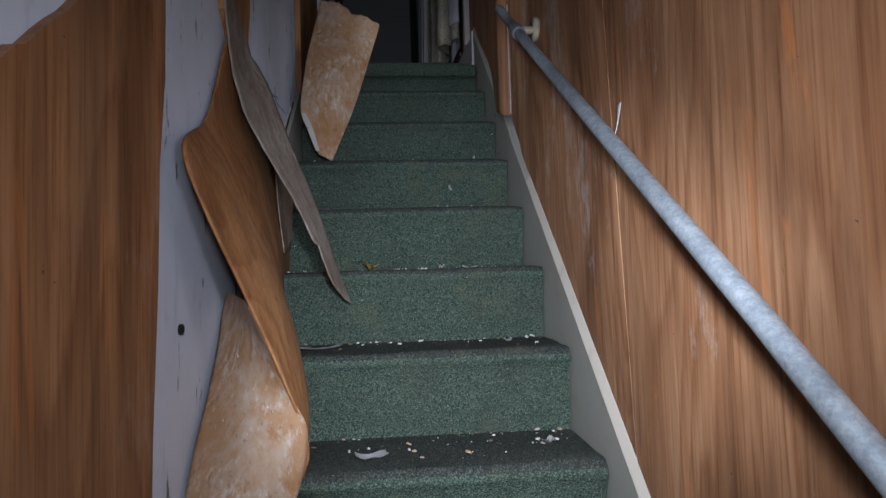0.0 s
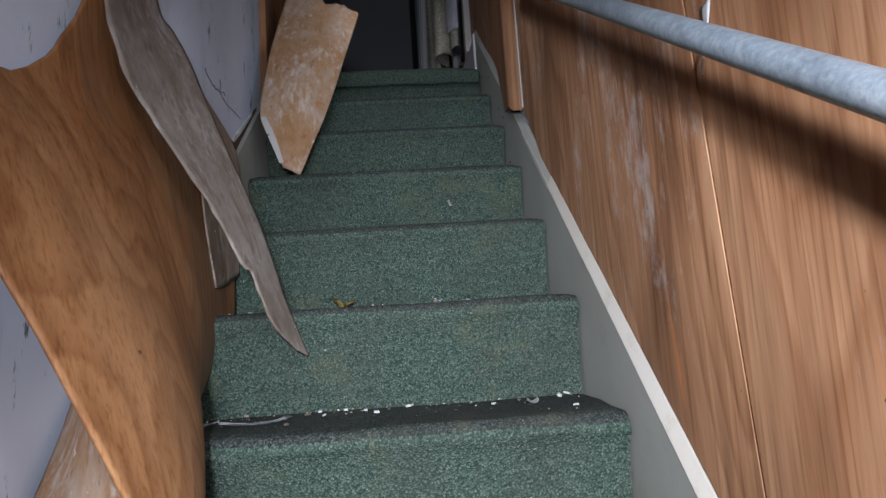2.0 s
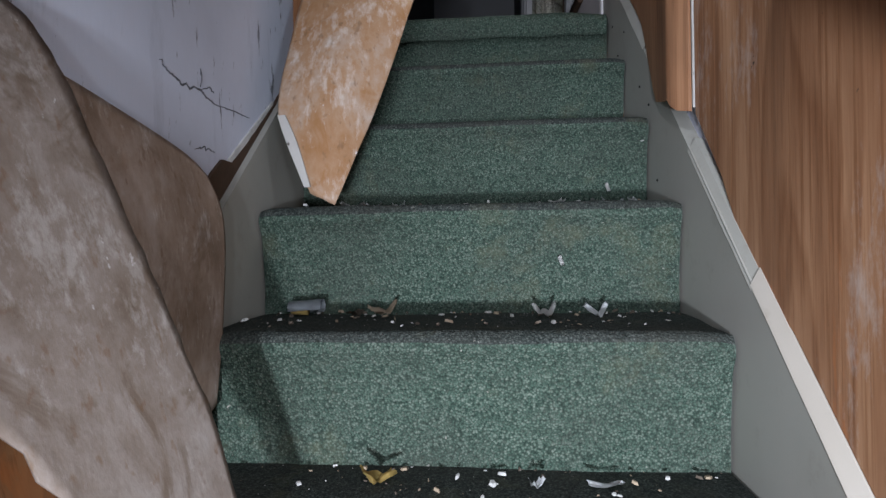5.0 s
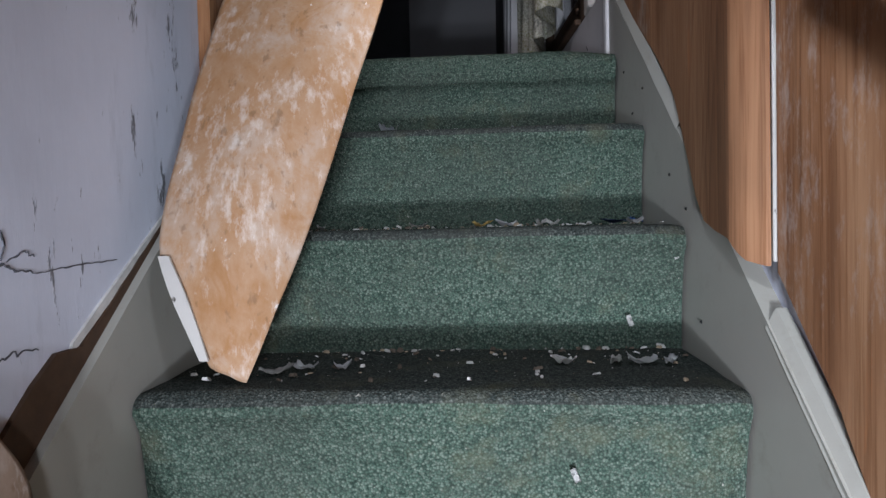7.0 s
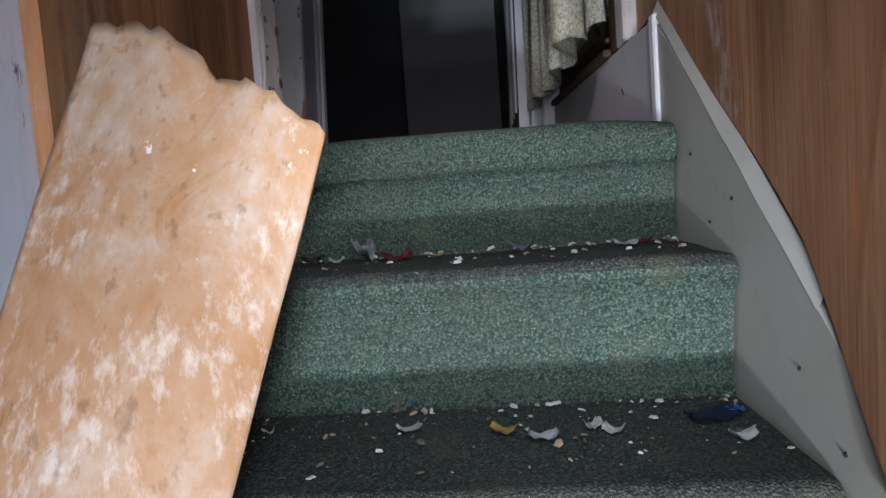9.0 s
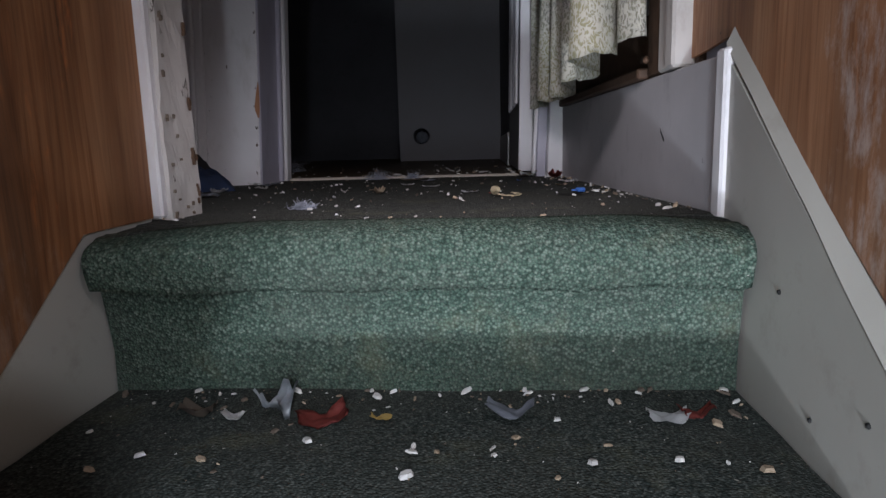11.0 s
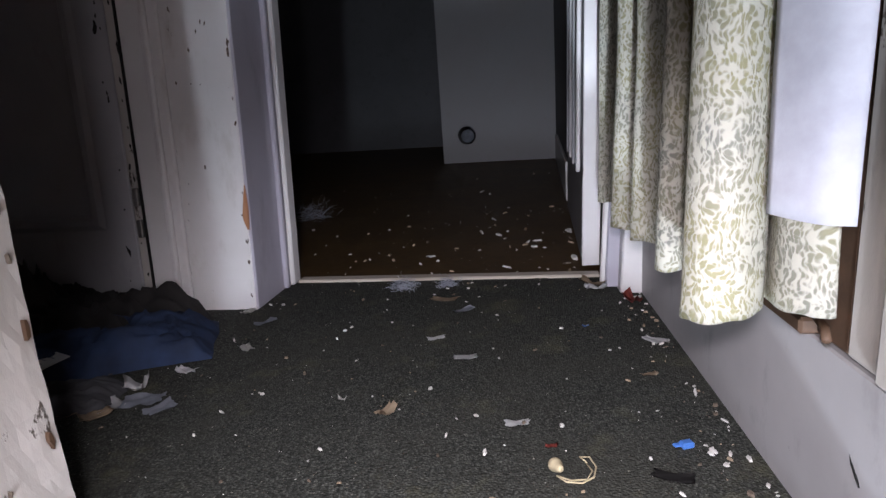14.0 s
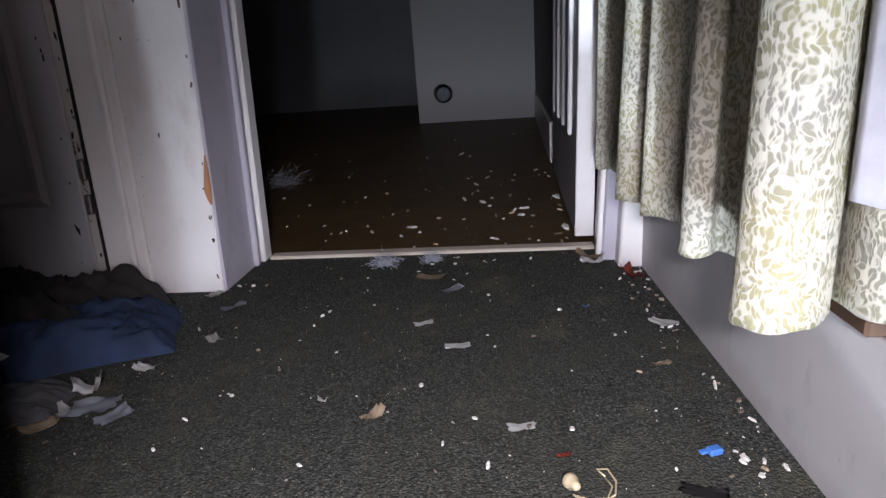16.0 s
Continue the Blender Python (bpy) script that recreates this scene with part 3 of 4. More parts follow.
splint = sheet([
    [(-0.39, -1.53, -0.05), (-0.393, -1.39, -0.03), (-0.396, -1.26, 0.0)],
    [(-0.386, -1.48, -0.36), (-0.39, -1.36, -0.33), (-0.394, -1.25, -0.3)],
    [(-0.378, -1.457, -0.507), (-0.383, -1.348, -0.46), (-0.388, -1.239, -0.413)],
    [(-0.364, -1.456, -0.575), (-0.369, -1.335, -0.508), (-0.372, -1.214, -0.445)],
    [(-0.345, -1.44, -0.64), (-0.347, -1.32, -0.569), (-0.348, -1.199, -0.5)],
    [(-0.318, -1.402, -0.697), (-0.316, -1.29, -0.648), (-0.314, -1.182, -0.599)],
    [(-0.274, -1.348, -0.786), (-0.275, -1.258, -0.743), (-0.276, -1.168, -0.701)],
    [(-0.237, -1.307, -0.881), (-0.242, -1.233, -0.833), (-0.247, -1.158, -0.784)],
    [(-0.227, -1.286, -0.896), (-0.231, -1.22, -0.86), (-0.235, -1.158, -0.821)],
    [(-0.211, -1.275, -0.947), (-0.214, -1.217, -0.911), (-0.217, -1.159, -0.876)],
    [(-0.196, -1.259, -0.986), (-0.197, -1.212, -0.96), (-0.199, -1.165, -0.934)],
    [(-0.176, -1.192, -1.022), (-0.168, -1.178, -1.030), (-0.162, -1.164, -1.036)]], 12, 66, 0.003, 0.003, 6,
    lambda u, v, p: 0.006 * noise.noise(p * 38) * Vector((0, 1, 0.6)) if u in (0, 1) and v < 0.88 else Vector())
tagged(mesh_ob("torn_splint", splint, SPLINT, None, True), "long torn splint of weathered hardboard hanging into the stair", "wall panel")

board = sheet([
    [(-0.298, -0.470, 0.076), (-0.230, -0.478, 0.062), (-0.183, -0.485, 0.020), (-0.135, -0.505, -0.002), (-0.080, -0.528, -0.045)],
    [(-0.322, -0.528, -0.075), (-0.250, -0.548, -0.09), (-0.190, -0.556, -0.105), (-0.150, -0.560, -0.12), (-0.105, -0.556, -0.135)],
    [(-0.344, -0.588, -0.232), (-0.272, -0.612, -0.24), (-0.220, -0.618, -0.245), (-0.180, -0.612, -0.255), (-0.140, -0.592, -0.265)],
    [(-0.352, -0.652, -0.390), (-0.300, -0.655, -0.39), (-0.260, -0.655, -0.39), (-0.220, -0.646, -0.395), (-0.183, -0.622, -0.40)],
    [(-0.322, -0.658, -0.48), (-0.295, -0.662, -0.48), (-0.265, -0.660, -0.48), (-0.240, -0.652, -0.48), (-0.216, -0.638, -0.48)],
    [(-0.296, -0.650, -0.545), (-0.286, -0.652, -0.550), (-0.274, -0.650, -0.555), (-0.262, -0.648, -0.562), (-0.252, -0.645, -0.566)]], 30, 40, 0.006, 0.003, 8,
    lambda u, v, p: Vector((0, 0, 0.014 * noise.noise(Vector((u * 11, 4, 2))) + 0.008 * noise.noise(Vector((u * 37, 1, 2))))) if v < 0.02 else Vector())
bd = tagged(mesh_ob("broken_board", board, BACK_TAN, None, True), "broken tan hardboard piece leaning on the plaster wall", "board")
bm = sheet([[(-0.350, -0.662, -0.405), (-0.335, -0.664, -0.405)], [(-0.330, -0.668, -0.46), (-0.312, -0.669, -0.455)], [(-0.302, -0.662, -0.535), (-0.290, -0.663, -0.535)]], 3, 20, 0.003, 0.004, 11)
part("bare_edge", bm, CREAM, bd, "white crumbling broken edge")

# ---------------------------------------------------------------- landing
K_ = 0.045
slab("floor_landing", CARPET_FLAT, (-1.9, 0.40, 0.112, 1.215, -0.12, -0.001))
slab("wall_alcove", WHITE, (-1.9, -1.78, 0.2, 1.2, -0.1, 2.35))
slab("wall_alcove_near", PLASTER, (-1.9, -0.54, 0.13, 0.25, -0.1, 2.35))
# low grey board along the landing, a little askew, continuing the string


def skew(ob):
    for v in ob.data.vertices:
        v.co.x -= 0.068 * (v.co.y - 0.1)
    return ob


skew(slab("low_wall", LOWWALL, (0.348, 0.372, 0.121, 1.13, -0.05, 0.187), 0.002))
skew(slab("low_wall_end", WHITE, (0.341, 0.366, 0.098, 0.122, -0.012, 0.192), 0.003))
bm = bmesh.new()
for dims in ((0.372, 0.52, 0.25, 0.42, 0.0, 2.35), (0.372, 0.52, 1.06, 1.30, 0.0, 2.35), (0.372, 0.52, 0.42, 1.06, -0.05, 0.30), (0.372, 0.52, 0.42, 1.06, 1.75, 2.35)):
    box(*dims, bm=bm)
skew(tagged(mesh_ob("wall_window", bm, TIMBER), kind="structure"))
win = tagged(new("window_1"), "timber window behind a patterned curtain", "window", kind="structure")
for nm, dims, mt in (("window_frame", (0.40, 0.46, 0.42, 0.47, 0.30, 1.75), WHITE), ("window_frame", (0.40, 0.46, 1.01, 1.06, 0.30, 1.75), WHITE),
                     ("window_frame", (0.40, 0.46, 0.47, 1.01, 1.70, 1.75), WHITE), ("window_frame", (0.40, 0.46, 0.47, 1.01, 0.30, 0.35), WHITE),
                     ("pane", (0.428, 0.432, 0.47, 1.01, 0.35, 1.70), GLASS)):
    o = part(nm, box(*dims, bevel=0.0 if nm == "pane" else 0.004), mt, win)
    skew(o)
skew(tagged(mesh_ob("window_sill", box(0.335, 0.40, 0.40, 1.08, 0.188, 0.205, 0.003), TIMBER), kind="structure"))
for y0, y1, x in ((0.262, 0.292, 0.340), (0.292, 0.345, 0.348)):
    skew(tagged(mesh_ob("window_trim", box(x, 0.374, y0, y1, 0.19, 2.3, 0.004), CREAM), "white painted upright trim with worn edge", "trim", kind="structure"))
skew(tagged(mesh_ob("window_trim", box(0.350, 0.374, 0.345, 0.40, 0.19, 2.3, 0.003), TIMBER), "bare brown timber upright", "trim", kind="structure"))

# post at the head of the stair
post = thing("landing_post", "cream painted post with flaking dirty paint at the stair head", "post")
bm = box(-0.405, -0.362, 0.165, 0.25, -0.02, 2.3)
bmesh.ops.subdivide_edges(bm, edges=[e for e in bm.edges if abs(e.verts[0].co.z - e.verts[1].co.z) > 1], cuts=110)
bmesh.ops.subdivide_edges(bm, edges=[e for e in bm.edges if abs(e.verts[0].co.y - e.verts[1].co.y) > 0.05], cuts=8)
for v in bm.verts:
    v.co += 0.0025 * noise.noise_vector(v.co * 45) + Vector((0.002, 0.005, 0)) * noise.noise(v.co * 9)
part("post_body", bm, CREAM, post, smooth=False)
part("edge_bead", box(-0.404, -0.368, 0.149, 0.166, 0.003, 2.3, 0.003), WHITE, post, "white painted bead")



def paint_chips(parent, place, n, size, seed, axis, mat):
    """Dark spots where paint has flaked to the wood: small ragged plates facing x or y."""
    rng = random.Random(seed)
    for _ in range(n):
        u, z, d = place(rng)
        k = rng.randint(6, 9)
        r = size * (0.35 + rng.random() ** 2)
        ring = []
        skew_ = rng.uniform(-1, 1)
        for q in range(k):
            a = 2 * math.pi * q / k
            e = r * rng.uniform(0.35, 1.3)
            ring.append((u + 0.5 * e * math.cos(a) + 0.3 * e * math.sin(a) * skew_, z + 1.4 * e * math.sin(a)))
        bm = bmesh.new()
        front = [bm.verts.new((d, p, h) if axis == "x" else (p, d, h)) for p, h in ring]
        back = [bm.verts.new((d - 0.004, p, h) if axis == "x" else (p, d + 0.004, h)) for p, h in ring]
        bm.faces.new(front)
        bm.faces.new(back[::-1])
        for q in range(k):
            bm.faces.new((front[q], front[(q + 1) % k], back[(q + 1) % k], back[q]))
        part("paint_chip", bm, mat, parent)


paint_chips(post, lambda r: (0.168 + abs(r.gauss(0, 0.006)), r.uniform(0.0, 0.75), -0.3578), 14, 0.0055, 71, "x", CHIP_DARK)
paint_chips(post, lambda r: (0.244 - abs(r.gauss(0, 0.007)), r.uniform(0.0, 0.75), -0.3574), 18, 0.0055, 72, "x", TIMBER)
paint_chips(post, lambda r: (r.uniform(0.175, 0.24), 0.45 * r.random() ** 2, -0.3576), 10, 0.004, 73, "x", CHIP_DARK)
# wall of doors at the end of the landing
dw = []
dw.append(slab("wall_end_left", WHITE, (-1.9, -1.66, 1.03, 1.2, -0.1, 2.35)))
dw.append(slab("wall_end_above", WHITE, (-1.66, 0.40, 1.06, 1.20, 2.06, 2.35)))
door = tagged(new("door_1"), "closed white painted panelled door with dirty edges", "door", kind="structure")
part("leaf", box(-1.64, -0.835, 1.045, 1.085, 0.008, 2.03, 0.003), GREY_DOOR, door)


def moulding(x0, x1, z0, z1, y, w, parent, mat):
    bm = bmesh.new()
    for ring, (dd, dy) in enumerate(((0, 0.0), (w * 0.35, -0.007), (w * 0.7, -0.007), (w, 0.004))):
        for p in ((x0 + dd, z0 + dd), (x1 - dd, z0 + dd), (x1 - dd, z1 - dd), (x0 + dd, z1 - dd)):
            bm.verts.new((p[0], y + dy, p[1]))
    bm.verts.ensure_lookup_table()
    for r in range(3):
        for k in range(4):
            bm.faces.new([bm.verts[r * 4 + k], bm.verts[r * 4 + (k + 1) % 4], bm.verts[r * 4 + 4 + (k + 1) % 4], bm.verts[r * 4 + 4 + k]])
    bm.faces.new([bm.verts[12 + k] for k in range(4)])
    return part("panel_moulding", bm, mat, parent)


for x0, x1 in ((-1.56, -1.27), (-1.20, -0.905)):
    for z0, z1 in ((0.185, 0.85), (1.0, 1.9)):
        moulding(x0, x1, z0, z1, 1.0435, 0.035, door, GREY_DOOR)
paint_chips(door, lambda r: (-0.855 + r.gauss(0, 0.004), r.uniform(0.05, 0.8), 1.0435), 12, 0.007, 77, "y", BLACK)
dw.append(door)
fr = tagged(new("door_frame_1"), "white painted door casing with chipped edges and old hinges", "door frame", kind="structure")
part("gap", box(-0.835, -0.800, 1.062, 1.10, 0, 2.05), BLACK, fr)
part("hinge_stile", box(-0.822, -0.789, 1.028, 1.09, 0.0, 2.05, 0.004), CREAM, fr)
for x0, x1, y0 in ((-0.790, -0.735, 1.020), (-0.735, -0.722, 1.008), (-0.722, -0.700, 1.016), (-0.700, -0.552, 1.022)):
    part("casing", box(x0, x1, y0, 1.09, -0.004, 2.06, 0.003), WHITE, fr)
for z0 in (0.17, 0.24, 1.5):
    part("hinge", box(-0.812, -0.800, 1.018, 1.034, z0, z0 + 0.04, 0.002), METAL, fr, "rusty hinge")
part("bare_patch", sheet([[(-0.554, 1.0195, 0.18), (-0.551, 1.0205, 0.18)], [(-0.562, 1.0195, 0.205), (-0.549, 1.0205, 0.205)], [(-0.559, 1.0195, 0.235), (-0.549, 1.0205, 0.235)], [(-0.553, 1.0195, 0.275), (-0.551, 1.0205, 0.275)]], 6, 14, 0.002, 0.003, 4), WOOD, fr, "bare wood where paint has chipped")
paint_chips(fr, lambda r: (-0.556 - abs(r.gauss(0, 0.004)), r.uniform(0.02, 0.8), 1.0205), 18, 0.006, 74, "y", TIMBER)
paint_chips(fr, lambda r: (r.uniform(-0.69, -0.57), r.uniform(0.02, 0.7), 1.0208), 12, 0.0035, 75, "y", CHIP_DARK)
paint_chips(fr, lambda r: (-0.806 + r.gauss(0, 0.004), r.uniform(0.02, 0.7), 1.0265), 16, 0.006, 76, "y", BLACK)
part("worn_gap", box(-0.795, -0.789, 1.0185, 1.03, 0.02, 2.04, 0.001), BLACK, fr)
dw.append(fr)
# deep jamb of the open doorway
jb = tagged(new("door_frame_2"), "mauve painted doorway lining with beads", "door frame", kind="structure")
part("lining", box(-0.600, -0.548, 1.024, 1.26, -0.004, 2.06, 0.003), LAVENDER, jb)
part("bead", box(-0.549, -0.536, 1.165, 1.182, 0.0, 2.05, 0.003), LAVENDER, jb)
part("bead", box(-0.549, -0.530, 1.190, 1.232, 0.0, 2.05, 0.004), WHITE, jb)
part("lining", box(0.210, 0.245, 1.14, 1.27, -0.004, 2.06, 0.003), LAVENDER, jb)
part("bead", box(0.200, 0.216, 1.155, 1.170, 0.0, 2.05, 0.003), WHITE, jb)
part("casing", box(0.236, 0.290, 1.095, 1.150, -0.004, 2.06, 0.004), WHITE, jb)
part("casing", box(0.290, 0.400, 1.125, 1.160, -0.004, 2.06, 0.003), WHITE, jb)
part("head", box(-0.60, 0.30, 1.03, 1.26, 2.03, 2.09, 0.003), LAVENDER, jb)
dw.append(jb)
tagged(mesh_ob("threshold", box(-0.53, 0.205, 1.212, 1.245, -0.02, 0.006, 0.003), TRIM), "worn bare threshold strip", "threshold", kind="structure")

# ---------------------------------------------------------------- room beyond
slab("floor_room", VINYL, (-2.6, 1.2, 1.215, 5.3, -0.12, -0.004))
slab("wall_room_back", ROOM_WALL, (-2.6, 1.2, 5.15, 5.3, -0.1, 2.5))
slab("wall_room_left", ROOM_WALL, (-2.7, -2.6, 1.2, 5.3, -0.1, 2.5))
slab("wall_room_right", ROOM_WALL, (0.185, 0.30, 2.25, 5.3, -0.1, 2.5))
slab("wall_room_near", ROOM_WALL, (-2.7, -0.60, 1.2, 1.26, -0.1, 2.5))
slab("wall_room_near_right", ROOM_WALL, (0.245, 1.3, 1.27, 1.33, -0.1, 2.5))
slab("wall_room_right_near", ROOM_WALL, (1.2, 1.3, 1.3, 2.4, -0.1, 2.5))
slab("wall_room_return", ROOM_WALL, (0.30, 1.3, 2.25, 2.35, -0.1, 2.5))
slab("ceiling_room", CEIL, (-2.7, 1.3, 1.2, 5.3, 2.5, 2.6))
slab("baseboard", WHITE, (0.172, 0.185, 2.25, 3.72, -0.004, 0.15), 0.003)
# boxed-in partition with a round pipe hole
bm = bmesh.new()
HX, HZ, HR, PY = -0.374, 0.171, 0.057, 3.74
X0, X1, Z0, Z1 = -0.53, 0.18, 0.0, 2.45
n = 40
ring = [bm.verts.new((HX + HR * math.cos(2 * math.pi * k / n), PY, HZ + HR * math.sin(2 * math.pi * k / n))) for k in range(n)]
deep = [bm.verts.new((v.co.x, PY + 0.10, v.co.z)) for v in ring]
for k in range(n):
    bm.faces.new((ring[k], ring[(k + 1) % n], deep[(k + 1) % n], deep[k]))
outer = []
for v in ring:
    d = v.co - Vector((HX, PY, HZ))
    s = min([(X1 - HX) / d.x if d.x > 1e-6 else 1e9, (X0 - HX) / d.x if d.x < -1e-6 else 1e9, (0.33 - HZ) / d.z if d.z > 1e-6 else 1e9, (Z0 - HZ) / d.z if d.z < -1e-6 else 1e9])
    outer.append(bm.verts.new((HX + d.x * s, PY, HZ + d.z * s)))
for k in range(n):
    bm.faces.new((ring[k], outer[k], outer[(k + 1) % n], ring[(k + 1) % n]))
box(X0, X1, PY, PY + 0.012, 0.33, Z1, bm=bm)
for cx, cz in ((X0, Z0), (X1, Z0), (X0, 0.33), (X1, 0.33)):
    near = sorted(outer, key=lambda v: (v.co.x - cx) ** 2 + (v.co.z - cz) ** 2)[:2]
    bm.faces.new((near[0], near[1], bm.verts.new((cx, PY, cz))))
box(X0, X0 + 0.012, PY + 0.012, 5.15, 0.0, Z1, bm=bm)
part_ob = tagged(mesh_ob("partition", bm, ROOM_PANEL), "pale boxed-in partition with a round pipe hole", "partition", kind="structure")
tagged(mesh_ob("pipe_stub", tube([(HX, PY + 0.02, HZ - 0.006), (HX, PY + 0.09, HZ - 0.006)], 0.040, 24), DUST, None, True), "grey pipe end inside the round hole", "pipe")
# open room door, folded back along the right-hand wall
d2 = tagged(new("door_2"), "grey painted panelled door standing open into the room", "door", kind="structure")
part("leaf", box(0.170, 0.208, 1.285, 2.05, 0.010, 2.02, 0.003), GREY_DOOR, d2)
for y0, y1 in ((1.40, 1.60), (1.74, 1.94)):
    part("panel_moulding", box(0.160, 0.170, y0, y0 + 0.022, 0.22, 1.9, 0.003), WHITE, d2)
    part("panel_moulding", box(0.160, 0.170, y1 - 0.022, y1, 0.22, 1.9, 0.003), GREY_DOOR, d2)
part("edge", box(0.168, 0.210, 1.272, 1.285, 0.010, 2.02, 0.002), WHITE, d2, "white painted door edge")
dw.append(d2)
for o in dw:
    lean(o, K_ if o.name != "door_2" else 0.02)

# ---------------------------------------------------------------- curtain


FOLDS = [Vector(p) for p in ((.195, 1.145, .188), (.222, 1.12, .188), (.236, 1.0, .189), (.195, .885, .19), (.230, .866, .19), (.252, .83, .19), (.213, .79, .19),
                             (.244, .762, .19), (.260, .70, .193), (.216, .585, .203), (.236, .558, .205), (.254, .575, .206), (.270, .50, .21), (.206, .400, .216),
                             (.204, .362, .219), (.232, .342, .222), (.266, .366, .225), (.282, .40, .228), (.272, .345, .236), (.286, .314, .240), (.302, .306, .240), (.308, .325, .240))]


def curtain_path(s):
    """Plan and hem of the hanging cloth: s from 0 at the far end to 1 at the near end."""
    n = len(FOLDS) - 1
    i = min(int(s * n), n - 1)
    f = s * n - i
    p0, p1, p2, p3 = FOLDS[max(i - 1, 0)], FOLDS[i], FOLDS[i + 1], FOLDS[min(i + 2, n)]
    return 0.5 * (2 * p1 + (p2 - p0) * f + (2 * p0 - 5 * p1 + 4 * p2 - p3) * f * f + (3 * p1 - p0 - 3 * p2 + p3) * f ** 3)


curt = thing("curtain", "cream leaf-patterned curtain with deep folds over the landing window", "curtain")
bm = bmesh.new()
uvl = bm.loops.layers.uv.new("uv")
NS, NZ = 190, 40
grid, dist, last = [], 0.0, None
for i in range(NS + 1):
    s = i / NS
    x, y, hem = curtain_path(s)
    if last:
        dist += math.hypot(x - last[0], y - last[1])
    last = (x, y)
    hem += 0.004 * noise.noise(Vector((s * 30, 0, 4)))
    col = []
    for j in range(NZ + 1):
        f = j / NZ
        z = hem + (1.85 - hem) * f ** 1.3
        k = 1 - 0.3 * f
        xx = 0.262 + (x - 0.262) * k + 0.006 * noise.noise(Vector((s * 6, z * 3, 1)))
        col.append((bm.verts.new((xx, y, z)), dist, z))
    grid.append(col)
for a, b in zip(grid, grid[1:]):
    for j in range(NZ):
        q = (a[j], b[j], b[j + 1], a[j + 1])
        fc = bm.faces.new([v[0] for v in q])
        for lp, v in zip(fc.loops, q):
            lp[uvl].uv = (v[1], v[2])
bmesh.ops.solidify(bm, geom=bm.faces[:], thickness=0.004)
part("cloth", bm, CURTAIN, curt, smooth=True)
bm = sheet([[(x, y, z) for x, y in ((0.263, 0.350), (0.274, 0.322), (0.288, 0.301), (0.306, 0.296))] for z in (0.318, 0.5, 0.9, 1.3, 1.8)], 10, 20, 0.003, 0.002, 3)
part("lining", bm, LINING, curt, "plain white lining", True)

# ---------------------------------------------------------------- litter


def litter(name, label, n, place, sizes, seed, weights=(0.55, 0.25, 0.20)):
    """Countless flakes and crumbs lying on one surface: place(rng) gives x, y, z."""
    rng = random.Random(seed)
    verts, faces, mats = [], [], []
    for _ in range(n):
        x, y, z = place(rng)
        r = sizes[0] + (sizes[1] - sizes[0]) * rng.random() ** 4.5
        k = rng.choice((4, 5, 5, 6))
        a0, el = rng.random() * 6.28, rng.uniform(0.2, 0.9)
        turn = rng.random() * 3.14
        tilt = rng.uniform(-0.35, 0.35)
        base = len(verts)
        h = min(r * rng.uniform(0.25, 0.8), 0.004)
        for lev in (0, 1):
            for q in range(k):
                a = a0 + 6.283 * q / k + rng.uniform(-0.2, 0.2)
                px, py = r * math.cos(a) * (1 - 0.25 * lev), r * el * math.sin(a) * (1 - 0.25 * lev)
                verts.append((x + px * math.cos(turn) - py * math.sin(turn), y + px * math.sin(turn) + py * math.cos(turn), z + lev * h + abs(tilt) * r + tilt * px))
        mi = rng.choices((0, 1, 2), weights)[0]
        faces.append([base + k + q for q in range(k)])
        mats.append(mi)
        for q in range(k):
            faces.append([base + q, base + (q + 1) % k, base + k + (q + 1) % k, base + k + q])
            mats.append(mi)
    me = bpy.data.meshes.new(name)
    me.from_pydata(verts, [], faces)
    for m in (CHIP, CHIP_DARK, CHIP_TAN):
        me.materials.append(m)
    me.polygons.foreach_set("material_index", mats)
    return tagged(new(name, me), label, "debris", kind="stuff")


def on_step(i):
    y0 = step_y(i)

    def place(rng):
        f = 1 - rng.random() ** 2.2
        return rng.uniform(XL + 0.02, XR - 0.015), y0 + 0.045 + (RUN - 0.025) * f, step_z(i) + 0.001
    return place


for i, n in ((0, 90), (1, 220), (2, 160), (3, 120), (4, 240), (5, 300), (6, 300), (7, 240)):
    litter("debris", "paint flakes, crumbs and splinters lying along a carpeted tread", n, on_step(i), (0.0008, 0.008), 100 + i, (0.42, 0.33, 0.25))
litter("debris", "white paint flakes and crumbs scattered over the landing carpet", 800, lambda r: (r.uniform(-0.9, 0.30), r.uniform(0.10, 1.2), 0.0005), (0.0007, 0.0055), 201, (0.5, 0.28, 0.22))
litter("debris", "flakes gathered along the skirting of the landing", 110, lambda r: ((lambda y: (0.335 - 0.068 * (y - 0.1) - 0.05 * r.random() ** 2, y, 0.0005))(r.uniform(0.15, 1.1))), (0.0012, 0.008), 202)
litter("debris", "plaster flakes on the dark vinyl floor of the room", 130, lambda r: (0.16 - 0.62 * r.random() ** 1.8, 1.25 + 0.95 * r.random() ** 1.3, -0.003), (0.001, 0.018), 203, (0.7, 0.12, 0.18))
litter("debris", "scattered crumbs on the vinyl floor of the room", 120, lambda r: (r.uniform(-0.9, 0.15), 1.26 + 2.2 * r.random() ** 1.6, -0.003), (0.001, 0.009), 204, (0.6, 0.1, 0.3))


